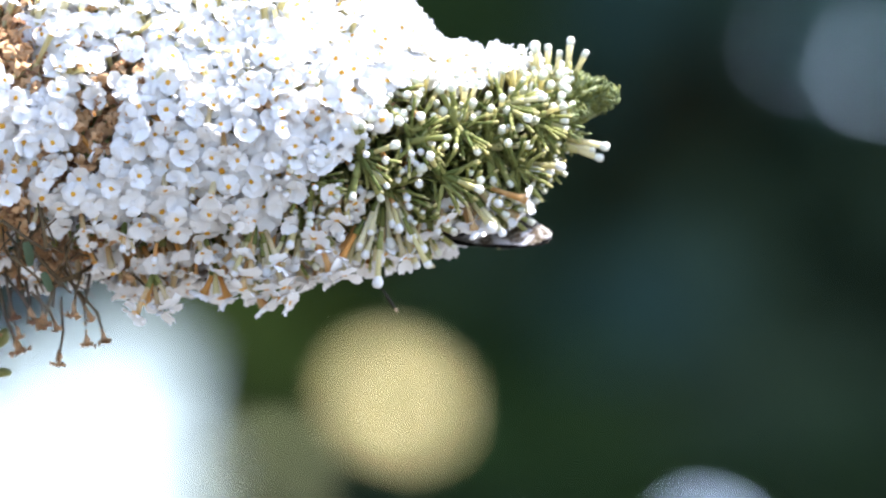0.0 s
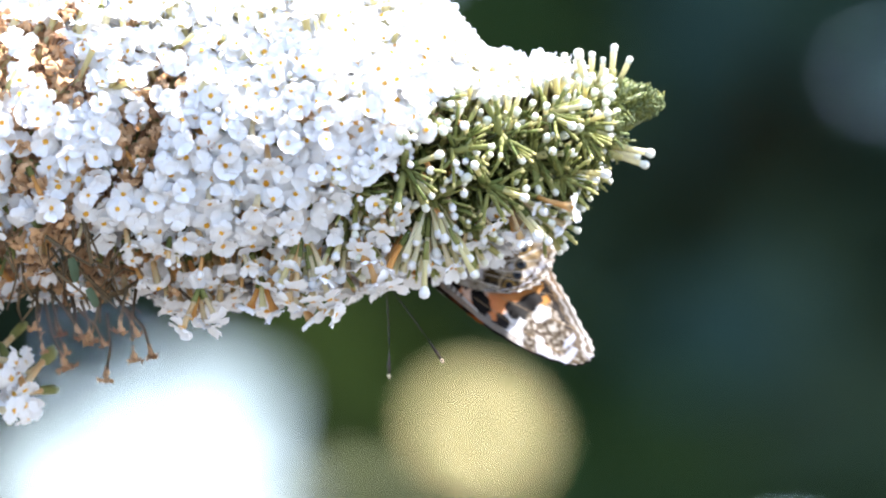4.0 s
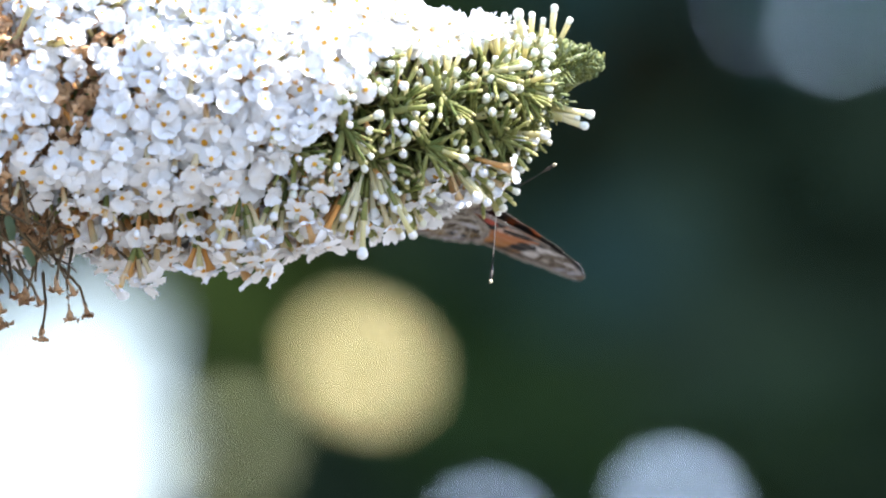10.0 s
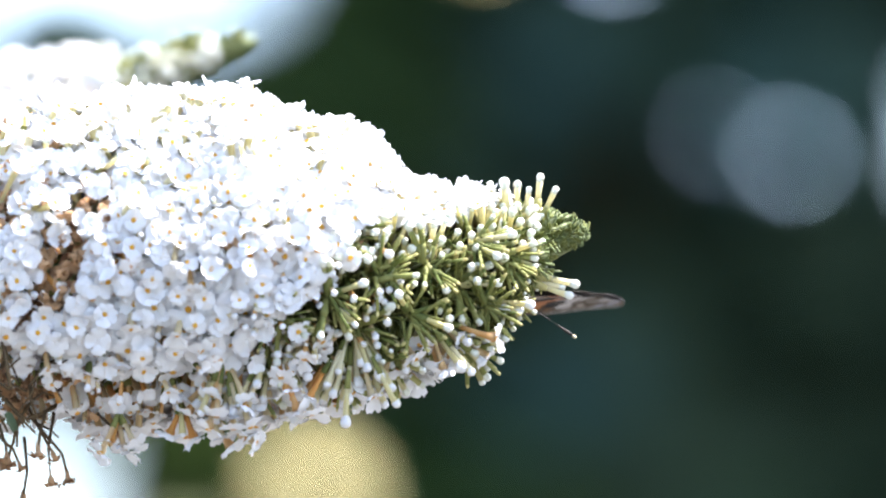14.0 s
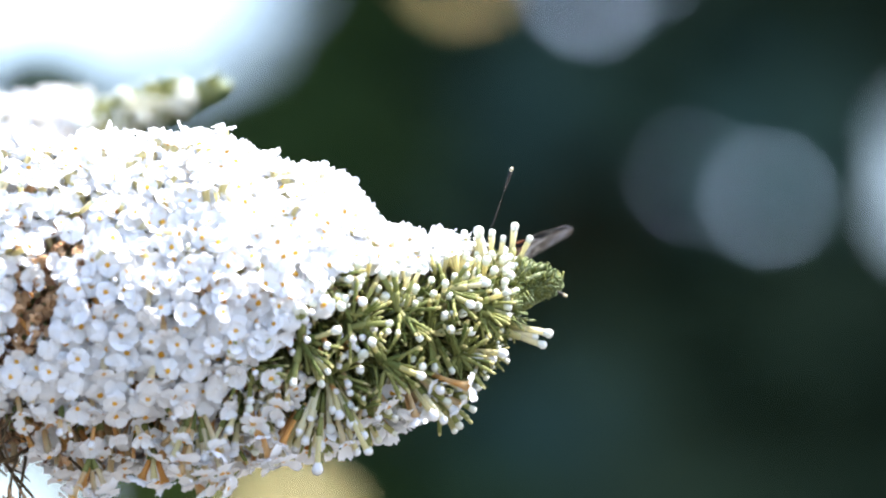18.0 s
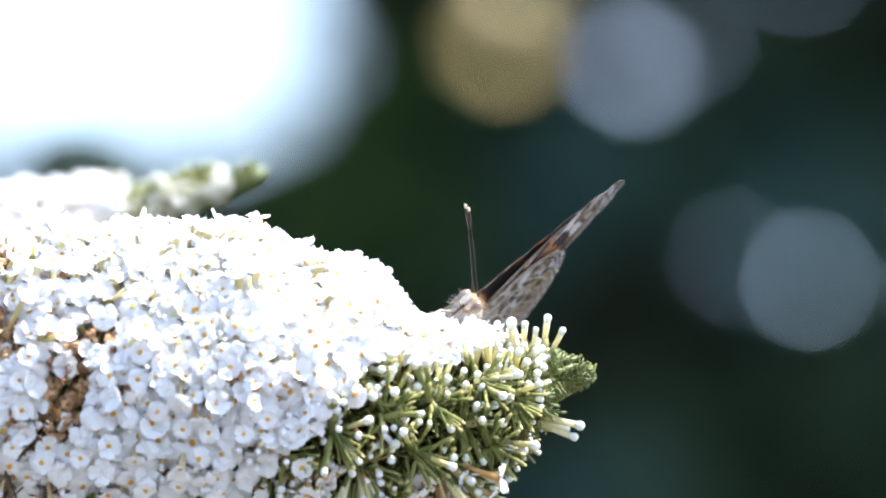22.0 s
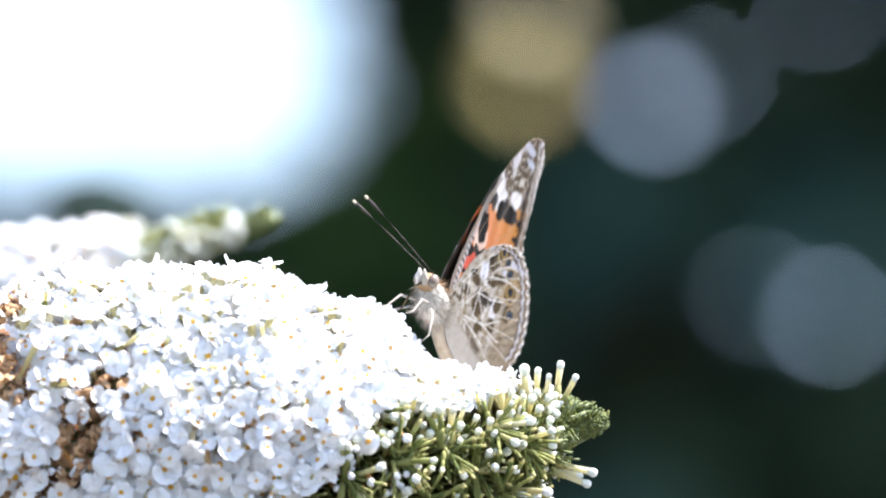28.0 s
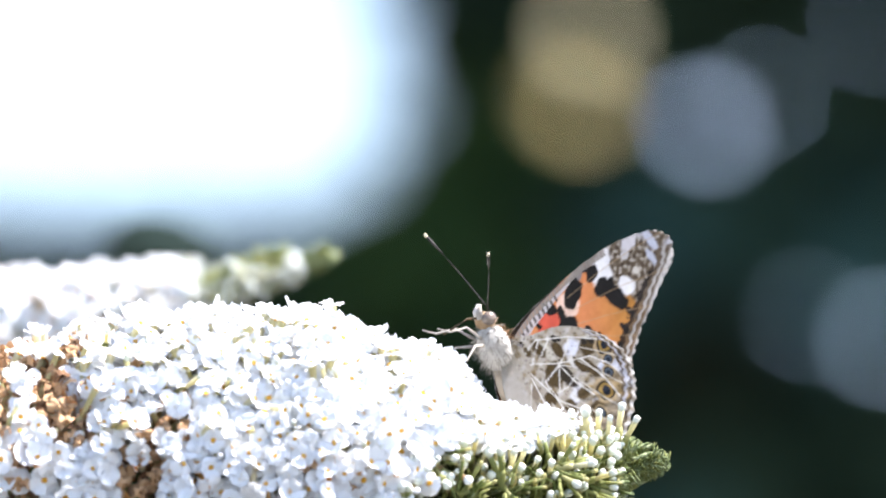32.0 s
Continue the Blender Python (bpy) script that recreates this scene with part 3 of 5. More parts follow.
        end = top + Vector((rng.uniform(-25, 60), rng.uniform(-15, 15), -drop)) * U
        mid = (top + end) / 2 + Vector((rng.uniform(-15, 15), 0, 0)) * U
        ob = new("dried_stalk", mesh_of("dried_stalk", [(*tube_along([top, mid, end], [0.00028, 0.00022, 0.00018], 5), 0)], [DARK_STALK]))
        ob.parent = root
        put(root, rng.choice(DRIED_MESH), facing(end, (end - mid).normalized(), rng.uniform(0, 360)) @ Matrix.Scale(rng.uniform(0.6, 0.95), 4), "dried_floret")
    # thin dark strands and green side stems tangled through the withered part
    tangle = []
    for i in range(36):
        u = rng.uniform(-1170, -930)
        phi = rng.uniform(125, 175)
        p, n = MAIN.at(u, phi, rng.uniform(0.9, 1.08))
        d = Vector((rng.gauss(0.2, 0.6), rng.gauss(0, 0.3), rng.gauss(-0.7, 0.6))).normalized() * rng.uniform(35, 110) * U
        k = Vector((rng.uniform(-1, 1), rng.uniform(-1, 1), rng.uniform(-1, 1))) * 12 * U
        r = rng.uniform(0.00013, 0.00028)
        tangle.append((*tube_along([p - d / 2, p + k, p + d / 2], [r * 1.3, r, r * 0.8], 5), 0))
    joined("strand_tangle", tangle, [DARK_STALK], root, "thin dark withered stalks")
    for x, y, turn, size in ((62, 350, -75, 0.0036), (92, 404, -62, 0.0030)):
        me = mesh_of("bract", [(*leaf_shape(size, size * 0.2, 0.5, 0.2), 0)], [BRACT])
        put(root, me, Matrix.Translation(spot(x, y, -265)) @ pose(0, 0, 0, 70, -turn, 0), "bract")
    # a low side cluster of fresh florets
    for i in range(26):
        p = Vector((-1185 + rng.gauss(0, 28), rng.uniform(-60, 40), -490 + rng.gauss(0, 45))) * U
        put(root, rng.choice(FLORET_MESH), facing(p, Vector((rng.gauss(0.5, .5), -0.6, rng.gauss(-0.3, .5))), rng.uniform(0, 360)), "floret")
    v, f = tube_along([Vector((-1330, -10, -90)) * U, Vector((-1260, -10, -330)) * U, Vector((-1195, -10, -480)) * U], [0.0012, 0.001, 0.0007], 6)
    ob = new("side_stalk", mesh_of("side_stalk", [(v, f, 0)], [STEM]))
    ob.parent = root
    return root


main_spike = build_main_panicle()

# ---- the spike behind it, and the cane that carries both ----
BACK_DEPTH = D + 0.16
BACK = Envelope(
    middle=[(-900, -240), (-450, -140), (-200, -70), (0, 0)],
    top=[(-900, -70), (-450, -42), (-300, -26), (-150, -8), (-40, 8), (0, 6)],
    bottom=[(-900, -360), (-500, -230), (-250, -130), (-80, -55), (0, -12)],
    depth=[(-900, 170), (-500, 140), (-250, 95), (-80, 45), (0, 10)])


def build_back_panicle():
    rng = random.Random(8)
    root = tagged(new("flower_spike"), "slender white buddleia spike behind, out of focus, green at its tip", "flower", "flower spikes")
    root.matrix_world = TILT @ Matrix.Translation(sheet(522, -248, BACK_DEPTH))
    line = [(-1750, -470), (-1300, -350), (-900, -240), (-500, -150), (-200, -70), (-60, -18), (0, 0)]
    ob = new("stem", mesh_of("stem", [(*tube_along([Vector((u, 0, w)) * U for u, w in line], [0.002, 0.0019, 0.0017, 0.0014, 0.0011, 0.001, 0.0006], 8), 0)], [STEM]))
    ob.parent = root
    spots, _ = spread_points(rng, 12000, 34, (-1000, -290), (-180, 180), BACK, 1.0, [], lambda u, phi: True)
    mass = []
    for i, (u, phi) in enumerate(spots):
        p, n = BACK.at(u, phi, rng.uniform(0.85, 1.05))
        m = facing(p, turned_to(n, rng, 0.2, 0.4), rng.uniform(0, 360))
        if 10 < phi < 120 and i < 260:
            put(root, rng.choice(FLORET_MESH), m, "floret")
        else:
            mass.extend(moved(s, m) for s in rng.choice(FLORETS))
    joined("floret_mass", mass, FLOWER_MATS, root, "crowded small white florets")
    for i in range(520):
        u = -10 - 640 * rng.random() ** 1.2
        p, n = BACK.at(u, rng.uniform(-180, 180), rng.uniform(0.5, 1.05))
        put(root, rng.choice(SMALL_BUD_MESH if u > -70 else GREEN_BUD_MESH if rng.random() < 0.4 else BUD_MESH), facing(p, (n + Vector((0.6, 0, 0))).normalized(), 0), "bud")


build_back_panicle()


LEAF_GREEN = material("buddleia_leaf", (0.016, 0.028, 0.024), (0.028, 0.042, 0.034), 0.8, 60, 0.0, 0.3, spec=0.05)


def build_cane():
    """The arching cane off to the side that both spikes grow from, with its long leaves."""
    root = tagged(new("buddleia_shrub"), "arching grey-green buddleia cane with long narrow leaves", "shrub")
    a = TILT @ (sheet(*TIP, D) + Vector((-2200, 0, -420)) * U)
    b = TILT @ (sheet(522, -248, BACK_DEPTH) + Vector((-1750, 0, -470)) * U)
    foot = Vector((-0.55, 1.75, -0.02))
    root.matrix_world = Matrix.Translation(foot)
    fork = Vector((-0.36, 1.62, 1.25))
    bark = material("grey_brown_bark", (0.22, 0.18, 0.13), (0.32, 0.27, 0.2), 0.85, 80, 0, 0.6)
    for name, pts, rad in (("cane", [foot, (-0.53, 1.74, 0.5), (-0.46, 1.68, 0.95), fork], [0.012, 0.010, 0.008, 0.006]),
                           ("twig", [fork, (fork + a) / 2 + Vector((0, 0, 0.02)), a], [0.005, 0.003, 0.0021]),
                           ("twig", [fork, (fork + b) / 2 + Vector((-0.01, 0, 0.03)), b], [0.005, 0.003, 0.002])):
        ob = new(name, mesh_of(name, [(*tube_along([Vector(p) - foot for p in pts], rad, 8), 0)], [bark]))
        ob.parent = root
    rng = random.Random(4)
    for z, x, y in ((0.6, -0.52, 1.73), (0.8, -0.49, 1.71), (1.0, -0.45, 1.67), (1.15, -0.4, 1.64)):
        for side in (0, 180):
            me = mesh_of("leaf", [(*leaf_shape(rng.uniform(0.12, 0.17), 0.035), 0)], [LEAF_GREEN])
            put(root, me, pose(x + 0.55, y - 1.75, z + 0.02, 0, -25, side + 90 * (z > 0.9) + rng.uniform(-20, 20)), "leaf")
    far_end = TILT @ sheet(30, 150, D + 0.9) - foot
    ob = new("twig", mesh_of("twig", [(*tube_along([fork - foot, (fork - foot + far_end) / 2 + Vector((-0.04, 0, 0)), far_end], [0.004, 0.002, 0.0009], 6), 0)], [bark]))
    ob.parent = root
    # the dark leaf that shows between the two spikes
    p = TILT @ sheet(120, -232, D + 0.9) - foot
    me = mesh_of("leaf", [(*leaf_shape(0.030, 0.013, 0.3, 0.1), 0)], [LEAF_GREEN])
    put(root, me, Matrix.Translation(p) @ pose(0, 0, 0, 60, 8, 0), "leaf")
    ob = new("twig", mesh_of("twig", [(*tube_along([far_end, p], [0.0009, 0.0004], 6), 0)], [LEAF_GREEN]))
    ob.parent = root


build_cane()

# ---- the far hedge, nine times as far off, with gaps to the sky ----
FAR = 13.5


def in_gap(x, y):
    """Is a spot of the layout sheet a gap in the hedge? The hedge thins out in three places."""
    if ((x - 182) / 228) ** 2 + ((y - 738) / 268) ** 2 < 1 or ((x + 110) / 118) ** 2 + ((y - 770) / 225) ** 2 < 1 or ((x - 150) / 190) ** 2 + ((y - 930) / 120) ** 2 < 1:
        return True
    if -420 < x < 690 and -950 < y < (-88 if x < 540 else -140) and not (x > 630 and y > -210 and (x - 630) ** 2 + (y + 210) ** 2 > 60 ** 2):
        return True
    return ((x - 1830) / 150) ** 2 + ((y - 5) / 190) ** 2 < 1


def build_hedge():
    rng = np.random.default_rng(3)
    root = tagged(new("hedge"), "dark green leafy hedge far behind, with gaps to the bright sky", "hedge")
    root.matrix_world = Matrix.Translation((0, FAR, 0))
    back = root.matrix_world.inverted()
    # the hedge's backlit shade is put into these base colours, near black at the darkest
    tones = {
        "dark_leaves": material("shaded_hedge_leaf", (0.0155, 0.0275, 0.0165), (0.0250, 0.0430, 0.0220), 0.8, 8, 0.1, spec=0.05),
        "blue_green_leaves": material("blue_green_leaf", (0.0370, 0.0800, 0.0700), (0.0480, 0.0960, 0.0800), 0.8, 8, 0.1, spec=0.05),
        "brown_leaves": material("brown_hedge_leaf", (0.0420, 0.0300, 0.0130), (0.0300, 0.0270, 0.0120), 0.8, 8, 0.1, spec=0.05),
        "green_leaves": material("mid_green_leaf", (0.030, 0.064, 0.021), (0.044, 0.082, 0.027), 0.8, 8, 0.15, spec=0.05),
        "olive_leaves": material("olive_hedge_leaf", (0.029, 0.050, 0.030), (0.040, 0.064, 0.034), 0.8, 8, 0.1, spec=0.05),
        "fresh_leaves": material("bright_green_hedge_leaf", (0.070, 0.108, 0.024), (0.092, 0.130, 0.030), 0.8, 8, 0.2, spec=0.05)}
    # ellipses on the layout sheet that set a lighter leaf tone; later ones win
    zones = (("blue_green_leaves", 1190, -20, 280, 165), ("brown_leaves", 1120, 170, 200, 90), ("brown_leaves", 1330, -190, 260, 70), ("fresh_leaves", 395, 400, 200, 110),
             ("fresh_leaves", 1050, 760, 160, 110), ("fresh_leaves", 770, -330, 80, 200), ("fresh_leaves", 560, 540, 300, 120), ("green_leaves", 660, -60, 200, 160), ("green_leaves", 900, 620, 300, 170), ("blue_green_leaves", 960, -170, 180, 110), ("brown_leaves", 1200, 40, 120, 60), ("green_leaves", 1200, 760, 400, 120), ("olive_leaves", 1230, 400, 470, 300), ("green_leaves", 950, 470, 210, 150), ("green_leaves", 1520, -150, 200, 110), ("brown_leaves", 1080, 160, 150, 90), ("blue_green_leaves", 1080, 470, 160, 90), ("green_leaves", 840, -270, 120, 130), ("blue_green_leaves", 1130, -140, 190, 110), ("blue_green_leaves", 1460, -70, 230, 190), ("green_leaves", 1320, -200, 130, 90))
    shapes = {k: [] for k in tones}
    base = leaf_shape(1.0, 0.55, 0.25, 0.2, 5)
    def sow(spread, step, size, layers, inner):
        for layer in range(layers):
            for gx in np.arange(-spread, spread, step):
                for gy in np.arange(-spread, spread, step):
                    x, y = 784 + gx + rng.uniform(-step, step) * 0.6, 300 + gy + rng.uniform(-step, step) * 0.6
                    if not inner and abs(gx) < 1900 and abs(gy) < 1900:
                        continue
                    if in_gap(x, y):
                        continue
                    d = FAR + 0.2 * layer + rng.uniform(-0.1, 0.1)
                    p = TILT @ sheet(x, y, d)
                    if p.z < 0.03:
                        continue
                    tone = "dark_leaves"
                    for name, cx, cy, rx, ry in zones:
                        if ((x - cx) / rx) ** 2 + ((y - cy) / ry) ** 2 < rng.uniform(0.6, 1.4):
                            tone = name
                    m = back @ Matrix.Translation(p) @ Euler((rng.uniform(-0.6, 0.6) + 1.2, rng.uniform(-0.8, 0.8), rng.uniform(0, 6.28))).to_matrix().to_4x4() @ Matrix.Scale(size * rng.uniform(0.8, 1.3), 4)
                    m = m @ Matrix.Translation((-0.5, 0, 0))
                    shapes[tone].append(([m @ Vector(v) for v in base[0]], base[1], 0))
    sow(1900, 78, 0.18, 6, True)
    sow(5600, 330, 0.6, 2, False)
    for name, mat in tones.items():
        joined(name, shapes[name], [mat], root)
    bark = material("hedge_bark", (0.09, 0.07, 0.05), (0.13, 0.1, 0.07), 0.9, 20, 0, 0.5)
    for i in range(9):
        x = -3.2 + 0.8 * i
        pts = [(x, 0.75, -0.03), (x + 0.05, 0.72, 1.6), (x + 0.12 * math.sin(i), 0.75, 3.2)]
        ob = new("trunk", mesh_of("trunk", [(*tube_along(pts, [0.05, 0.04, 0.02], 7), 0)], [bark]))
        ob.parent = root


build_hedge()


def flower_head(name, x, y, width, colour, label, depth=FAR - 1.1, glow=0.2, gloss=0.0):
    """A shallow dish of many small petals, far off, turned half to the sun and half to the open side of the hedge."""
    rng = random.Random(int(x * 7 + y))
    r = width * 0.5 * U * depth / D
    root = tagged(new(name), label, "leaves" if "leaf" in name else "flower", "leaf tufts in the hedge" if "leaf" in name else "blooms in the hedge")
    face = (SUN_DIR + Vector((0, -1, 0))).normalized()
    root.matrix_world = Matrix.Translation(TILT @ sheet(x, y, depth)) @ face.to_track_quat("Z", "X").to_matrix().to_4x4()
    mat = material(name + "_petal", colour, [c * 0.85 for c in colour], 0.38 if gloss else 0.6, 30, glow, spec=gloss or 0.3)
    mat.node_tree.nodes["Principled BSDF"].inputs["Specular Tint"].default_value = (0.46, 0.68, 1.0, 1) if gloss else (1, 1, 1, 1)
    base = leaf_shape(1.0, 0.75, *((0.03, 0.03) if gloss else (0.15, 0.12)), 4)
    shapes = []
    for i in range(70):
        k = math.sqrt((i + 0.5) / 70)
        a = i * 2.39996
        m = Matrix.Translation((k * r * 0.75 * math.cos(a), k * r * 0.75 * math.sin(a), r * (0.12 - 0.1 * k))) @ pose(0, 0, 0, 0, -2 if gloss else -12, math.degrees(a) + rng.uniform(-25, 25)) @ Matrix.Scale(r * 0.42, 4)
        shapes.append(([m @ Vector(v) for v in base[0]], base[1], 0))
    joined("petals", shapes, [mat], root)
    back = root.matrix_world.to_3x3().inverted() @ Vector((0.01, 0.85, -0.04))
    ob = new("stalk", mesh_of("stalk", [(*tube_along([(0, 0, 0), back * 0.45 + Vector((0, 0, -0.02)), back], [0.0025, 0.002, 0.002], 6), 0)], [LEAF_GREEN]))
    ob.parent = root


flower_head("yellow_bloom", 682, 640, 142, (0.93, 0.82, 0.38), "round yellow bloom in the hedge, blurred by distance", glow=0.3)
flower_head("yellow_bloom", 955, -352, 84, (0.86, 0.70, 0.28), "dull yellow bloom in the hedge, blurred by distance")
flower_head("yellow_bloom", 985, -470, 74, (0.76, 0.68, 0.42), "dull yellow bloom in the hedge, blurred by distance")
for bx, by, bw in ((1195, -322, 56), (1290, -375, 28), (1385, 8, 20), (1520, 45, 40), (1491, -506, 26), (1238, 896, 78), (902, 945, 58), (0, 500, 34)):
    flower_head("glossy_leaf_tuft", bx, by, bw, (0.20, 0.30, 0.42), "glossy grey-blue leaves in the hedge catching the sun", gloss=1.0)
flower_head("pale_green_leaf_tuft", 455, 775, 84, (0.46, 0.50, 0.24), "tuft of pale yellow-green leaves, blurred by distance", glow=0.4)


# ---- the butterfly; its own space: x to the head, y to its left, z out of its back, in millimetres scaled to metres ----
FOREWING = [(-0.6, 0.0), (1.9, 3.9), (3.8, 8.9), (5.6, 14.4), (6.7, 20.6), (6.5, 26.2), (5.6, 28.6), (3.8, 29.8), (1.5, 28.9), (-0.5, 26.6), (-3.4, 23.6),
            (-6.0, 20.6), (-8.6, 18.3), (-10.2, 16.2), (-8.5, 11.0), (-5.5, 5.0), (-2.6, 1.0)]
HINDWING = [(-0.2, 0.0), (-0.9, 2.8), (-1.8, 7.7), (-4.3, 11.8), (-7.4, 14.5), (-10.7, 15.7), (-13.2, 15.3), (-15.7, 14.2), (-18.7, 11.6), (-20.8, 8.6), (-21.8, 5.4),
            (-20.6, 1.4), (-15.0, -3.0), (-8.5, -4.9), (-3.0, -3.4)]


def smooth_outline(pts, n):
    """A closed Catmull-Rom line through pts, n points."""
    p = np.array(pts, float)
    m = len(p)
    out = []
    for k in np.linspace(0, m, n, endpoint=False):
        i, f = int(k), k - int(k)
        a, b, c, d = p[(i - 1) % m], p[i % m], p[(i + 1) % m], p[(i + 2) % m]
        out.append(0.5 * (2 * b + (c - a) * f + (2 * a - 5 * b + 4 * c - d) * f * f + (3 * b - a - 3 * c + d) * f ** 3))
    return np.array(out)


def wander(x, y, scale, seed):
    """A cheap smooth noise, about -1 to 1, for arrays."""
    r = np.random.default_rng(seed)
    out = np.zeros_like(x)
    for k in range(7):
        a, ph, s = r.uniform(0, 6.28), r.uniform(0, 6.28), scale * r.uniform(0.6, 1.9)
        out += np.sin((x * math.cos(a) + y * math.sin(a)) * s + ph + 1.3 * np.sin((x * math.sin(a) - y * math.cos(a)) * s * 0.7 + ph * 2))
    return out / 3.2


def dab(col, x, y, cx, cy, rx, ry, turn, colour, soft=0.12, seed=1, grow=0.0):
    """Lays one spot of colour with a ragged rim."""
    a = radians(turn)
    u, v = (x - cx) * math.cos(a) + (y - cy) * math.sin(a), -(x - cx) * math.sin(a) + (y - cy) * math.cos(a)
    grow = grow or (1.3 if colour[0] < 0.02 else 1.0)
    d = np.sqrt((u / rx / grow) ** 2 + (v / ry / grow) ** 2) + 0.13 * wander(x, y, 2.2, seed + int(abs(cx) * 10))
    w = np.clip((1.0 - d) / soft + 0.5, 0, 1)[:, None]
    col[:] = col * (1 - w) + np.array(colour) * w


BLACK, WHITE, ORANGE, RED = (0.014, 0.011, 0.011), (0.86, 0.85, 0.86), (0.70, 0.32, 0.15), (0.74, 0.18, 0.12)


def blend(col, w, colour):
    w = np.clip(w, 0, 1)[:, None]
    col[:] = col * (1 - w) + np.array(colour) * w


def fore_under(x, y, rim):
    n1, n2 = wander(x, y, 1.1, 3), wander(x, y, 3.5, 4)
    col = np.tile(np.array(ORANGE) * 1.05, (len(x), 1))
    blend(col, (y - 13 - x * 0.4) / 8, (0.58, 0.31, 0.09))
    apex = y + 0.75 * x
    blend(col, (apex - 19.4 + 0.5 * n1) / 0.8, (0.19, 0.15, 0.105))
    blend(col, np.where(apex > 19.5, (n2 - 0.0) * 1.1, 0), (0.52, 0.48, 0.43))
    blend(col, np.where(apex > 20.5, (-n2 - 0.35) * 1.3, 0), (0.10, 0.07, 0.05))
    blend(col, np.where(apex > 27, (n1 - 0.2) * 0.9, 0), (0.62, 0.62, 0.66))
    for s in ((-0.16, 6.51, 1.83, 1.92, -17, RED), (-3.0, 8.48, 0.62, 2.75, -25, (0.74, 0.24, 0.08)), (1.14, 10.59, 1.83, 1.83, -37, (0.86, 0.66, 0.56))):
        dab(col, x, y, *s)
    for s in ((4.25, 17.6, 1.25, 2.42, -51, WHITE), (2.88, 17.82, 1.08, 1.17, -17, WHITE), (0.32, 20.59, 1.21, 1.08, -17, WHITE),
              (6.15, 23.13, 0.92, 1.25, -37, (0.70, 0.68, 0.70)), (4.54, 21.99, 0.58, 0.67, -17, (0.62, 0.60, 0.60)),
              (1.8, 22.91, 0.50, 0.46, -17, (0.66, 0.62, 0.56)), (5.1, 26.66, 1.67, 0.50, -17, (0.60, 0.62, 0.70)),
              (2.73, 25.89, 1.25, 0.42, -17, (0.58, 0.60, 0.68)), (-0.52, 22.98, 0.67, 0.75, -17, (0.42, 0.37, 0.32)),
              (4.58, 13.14, 0.83, 1.92, -45, (0.34, 0.31, 0.30))):
        dab(col, x, y, *s, soft=0.2, grow=1.18)
    for s in ((1.73, 7.45, 1.12, 0.83, -47, BLACK), (0.04, 4.84, 0.42, 0.29, -17, BLACK), (0.04, 9.03, 1.33, 0.54, 3, BLACK), (2.38, 11.94, 1.08, 2.08, -45, BLACK),
              (-1.68, 9.59, 1.17, 1.33, -17, BLACK), (-4.42, 12.09, 1.38, 1.12, 3, BLACK), (-4.83, 13.46, 0.42, 0.67, -42, BLACK),
              (1.52, 16.59, 0.83, 1.25, -52, BLACK), (-0.43, 18.33, 2.08, 1.12, -27, BLACK), (1.18, 17.73, 0.67, 1.25, -47, BLACK),
              (3.9, 15.85, 0.75, 1.17, -47, BLACK), (-3.53, 19.86, 1.08, 0.42, -27, BLACK), (-5.57, 18.11, 1.25, 0.42, -27, (0.03, 0.02, 0.02)),
              (-7.51, 16.63, 0.92, 0.38, -27, (0.03, 0.02, 0.02)), (4.89, 15.0, 0.33, 0.50, -17, (0.05, 0.04, 0.04))):
        dab(col, x, y, *s, grow=1.2)
    # pale ribbed front edge, scalloped outer edge
    front = x - np.interp(y, [0, 4, 9, 14.4, 20.6, 26], [-0.5, 1.9, 3.8, 5.6, 6.7, 6.4])
    blend(col, np.where((y < 19) & (front > -0.9), 1.0, 0) * (0.9 + 0.1 * np.sign(np.sin(y * 9))), (0.36, 0.33, 0.30))
    blend(col, np.where((y < 12) & (front > -2.3 + y * 0.11) & (front < -0.7), 0.9, 0), (0.62, 0.61, 0.62))
    blend(col, np.where((y > 1) & (y < 9.5) & (front > -1.6) & (front < -0.7), 0.8 * (np.sin(y * 7.0 + 0.6 * x) > 0.1), 0), (0.10, 0.08, 0.07))
    outer = (x < 3.5) & (y > 15)
    blend(col, np.where((x < 1.0) & (y > 13) & (rim > 0.855 + 0.012 * n2) & (rim < 0.90), 0.9, 0), (0.035, 0.026, 0.022))
    blend(col, np.where(outer & (rim > 0.90), 0.85, 0), (0.20, 0.155, 0.11))
    blend(col, np.where(outer & (rim > 0.935) & (rim < 0.955), 0.8, 0), (0.62, 0.6, 0.58))
    blend(col, np.where(outer & (rim > 0.975), 0.5 + 0.5 * np.sin((x - y) * 3.2), 0), (0.72, 0.70, 0.68))
    for k in range(7):
        a = radians(68 + k * 10.5)
        line = np.abs(x * math.sin(a) - y * math.cos(a) + 0.25 * np.sin(y * 0.25))
        blend(col, np.where((line < 0.09) & (np.hypot(x, y) > 11), 0.45, 0), (0.55, 0.42, 0.28))
    return col


OLIVE = (0.125, 0.088, 0.036)


def near_line(x, y, pts):
    """The distance of each spot to a broken line."""
    best = np.full_like(x, 99.0)
    for (ax, ay), (bx, by) in zip(pts, pts[1:]):
        dx, dy = bx - ax, by - ay
        f = np.clip(((x - ax) * dx + (y - ay) * dy) / (dx * dx + dy * dy), 0, 1)
        best = np.minimum(best, np.hypot(x - ax - f * dx, y - ay - f * dy))
    return best


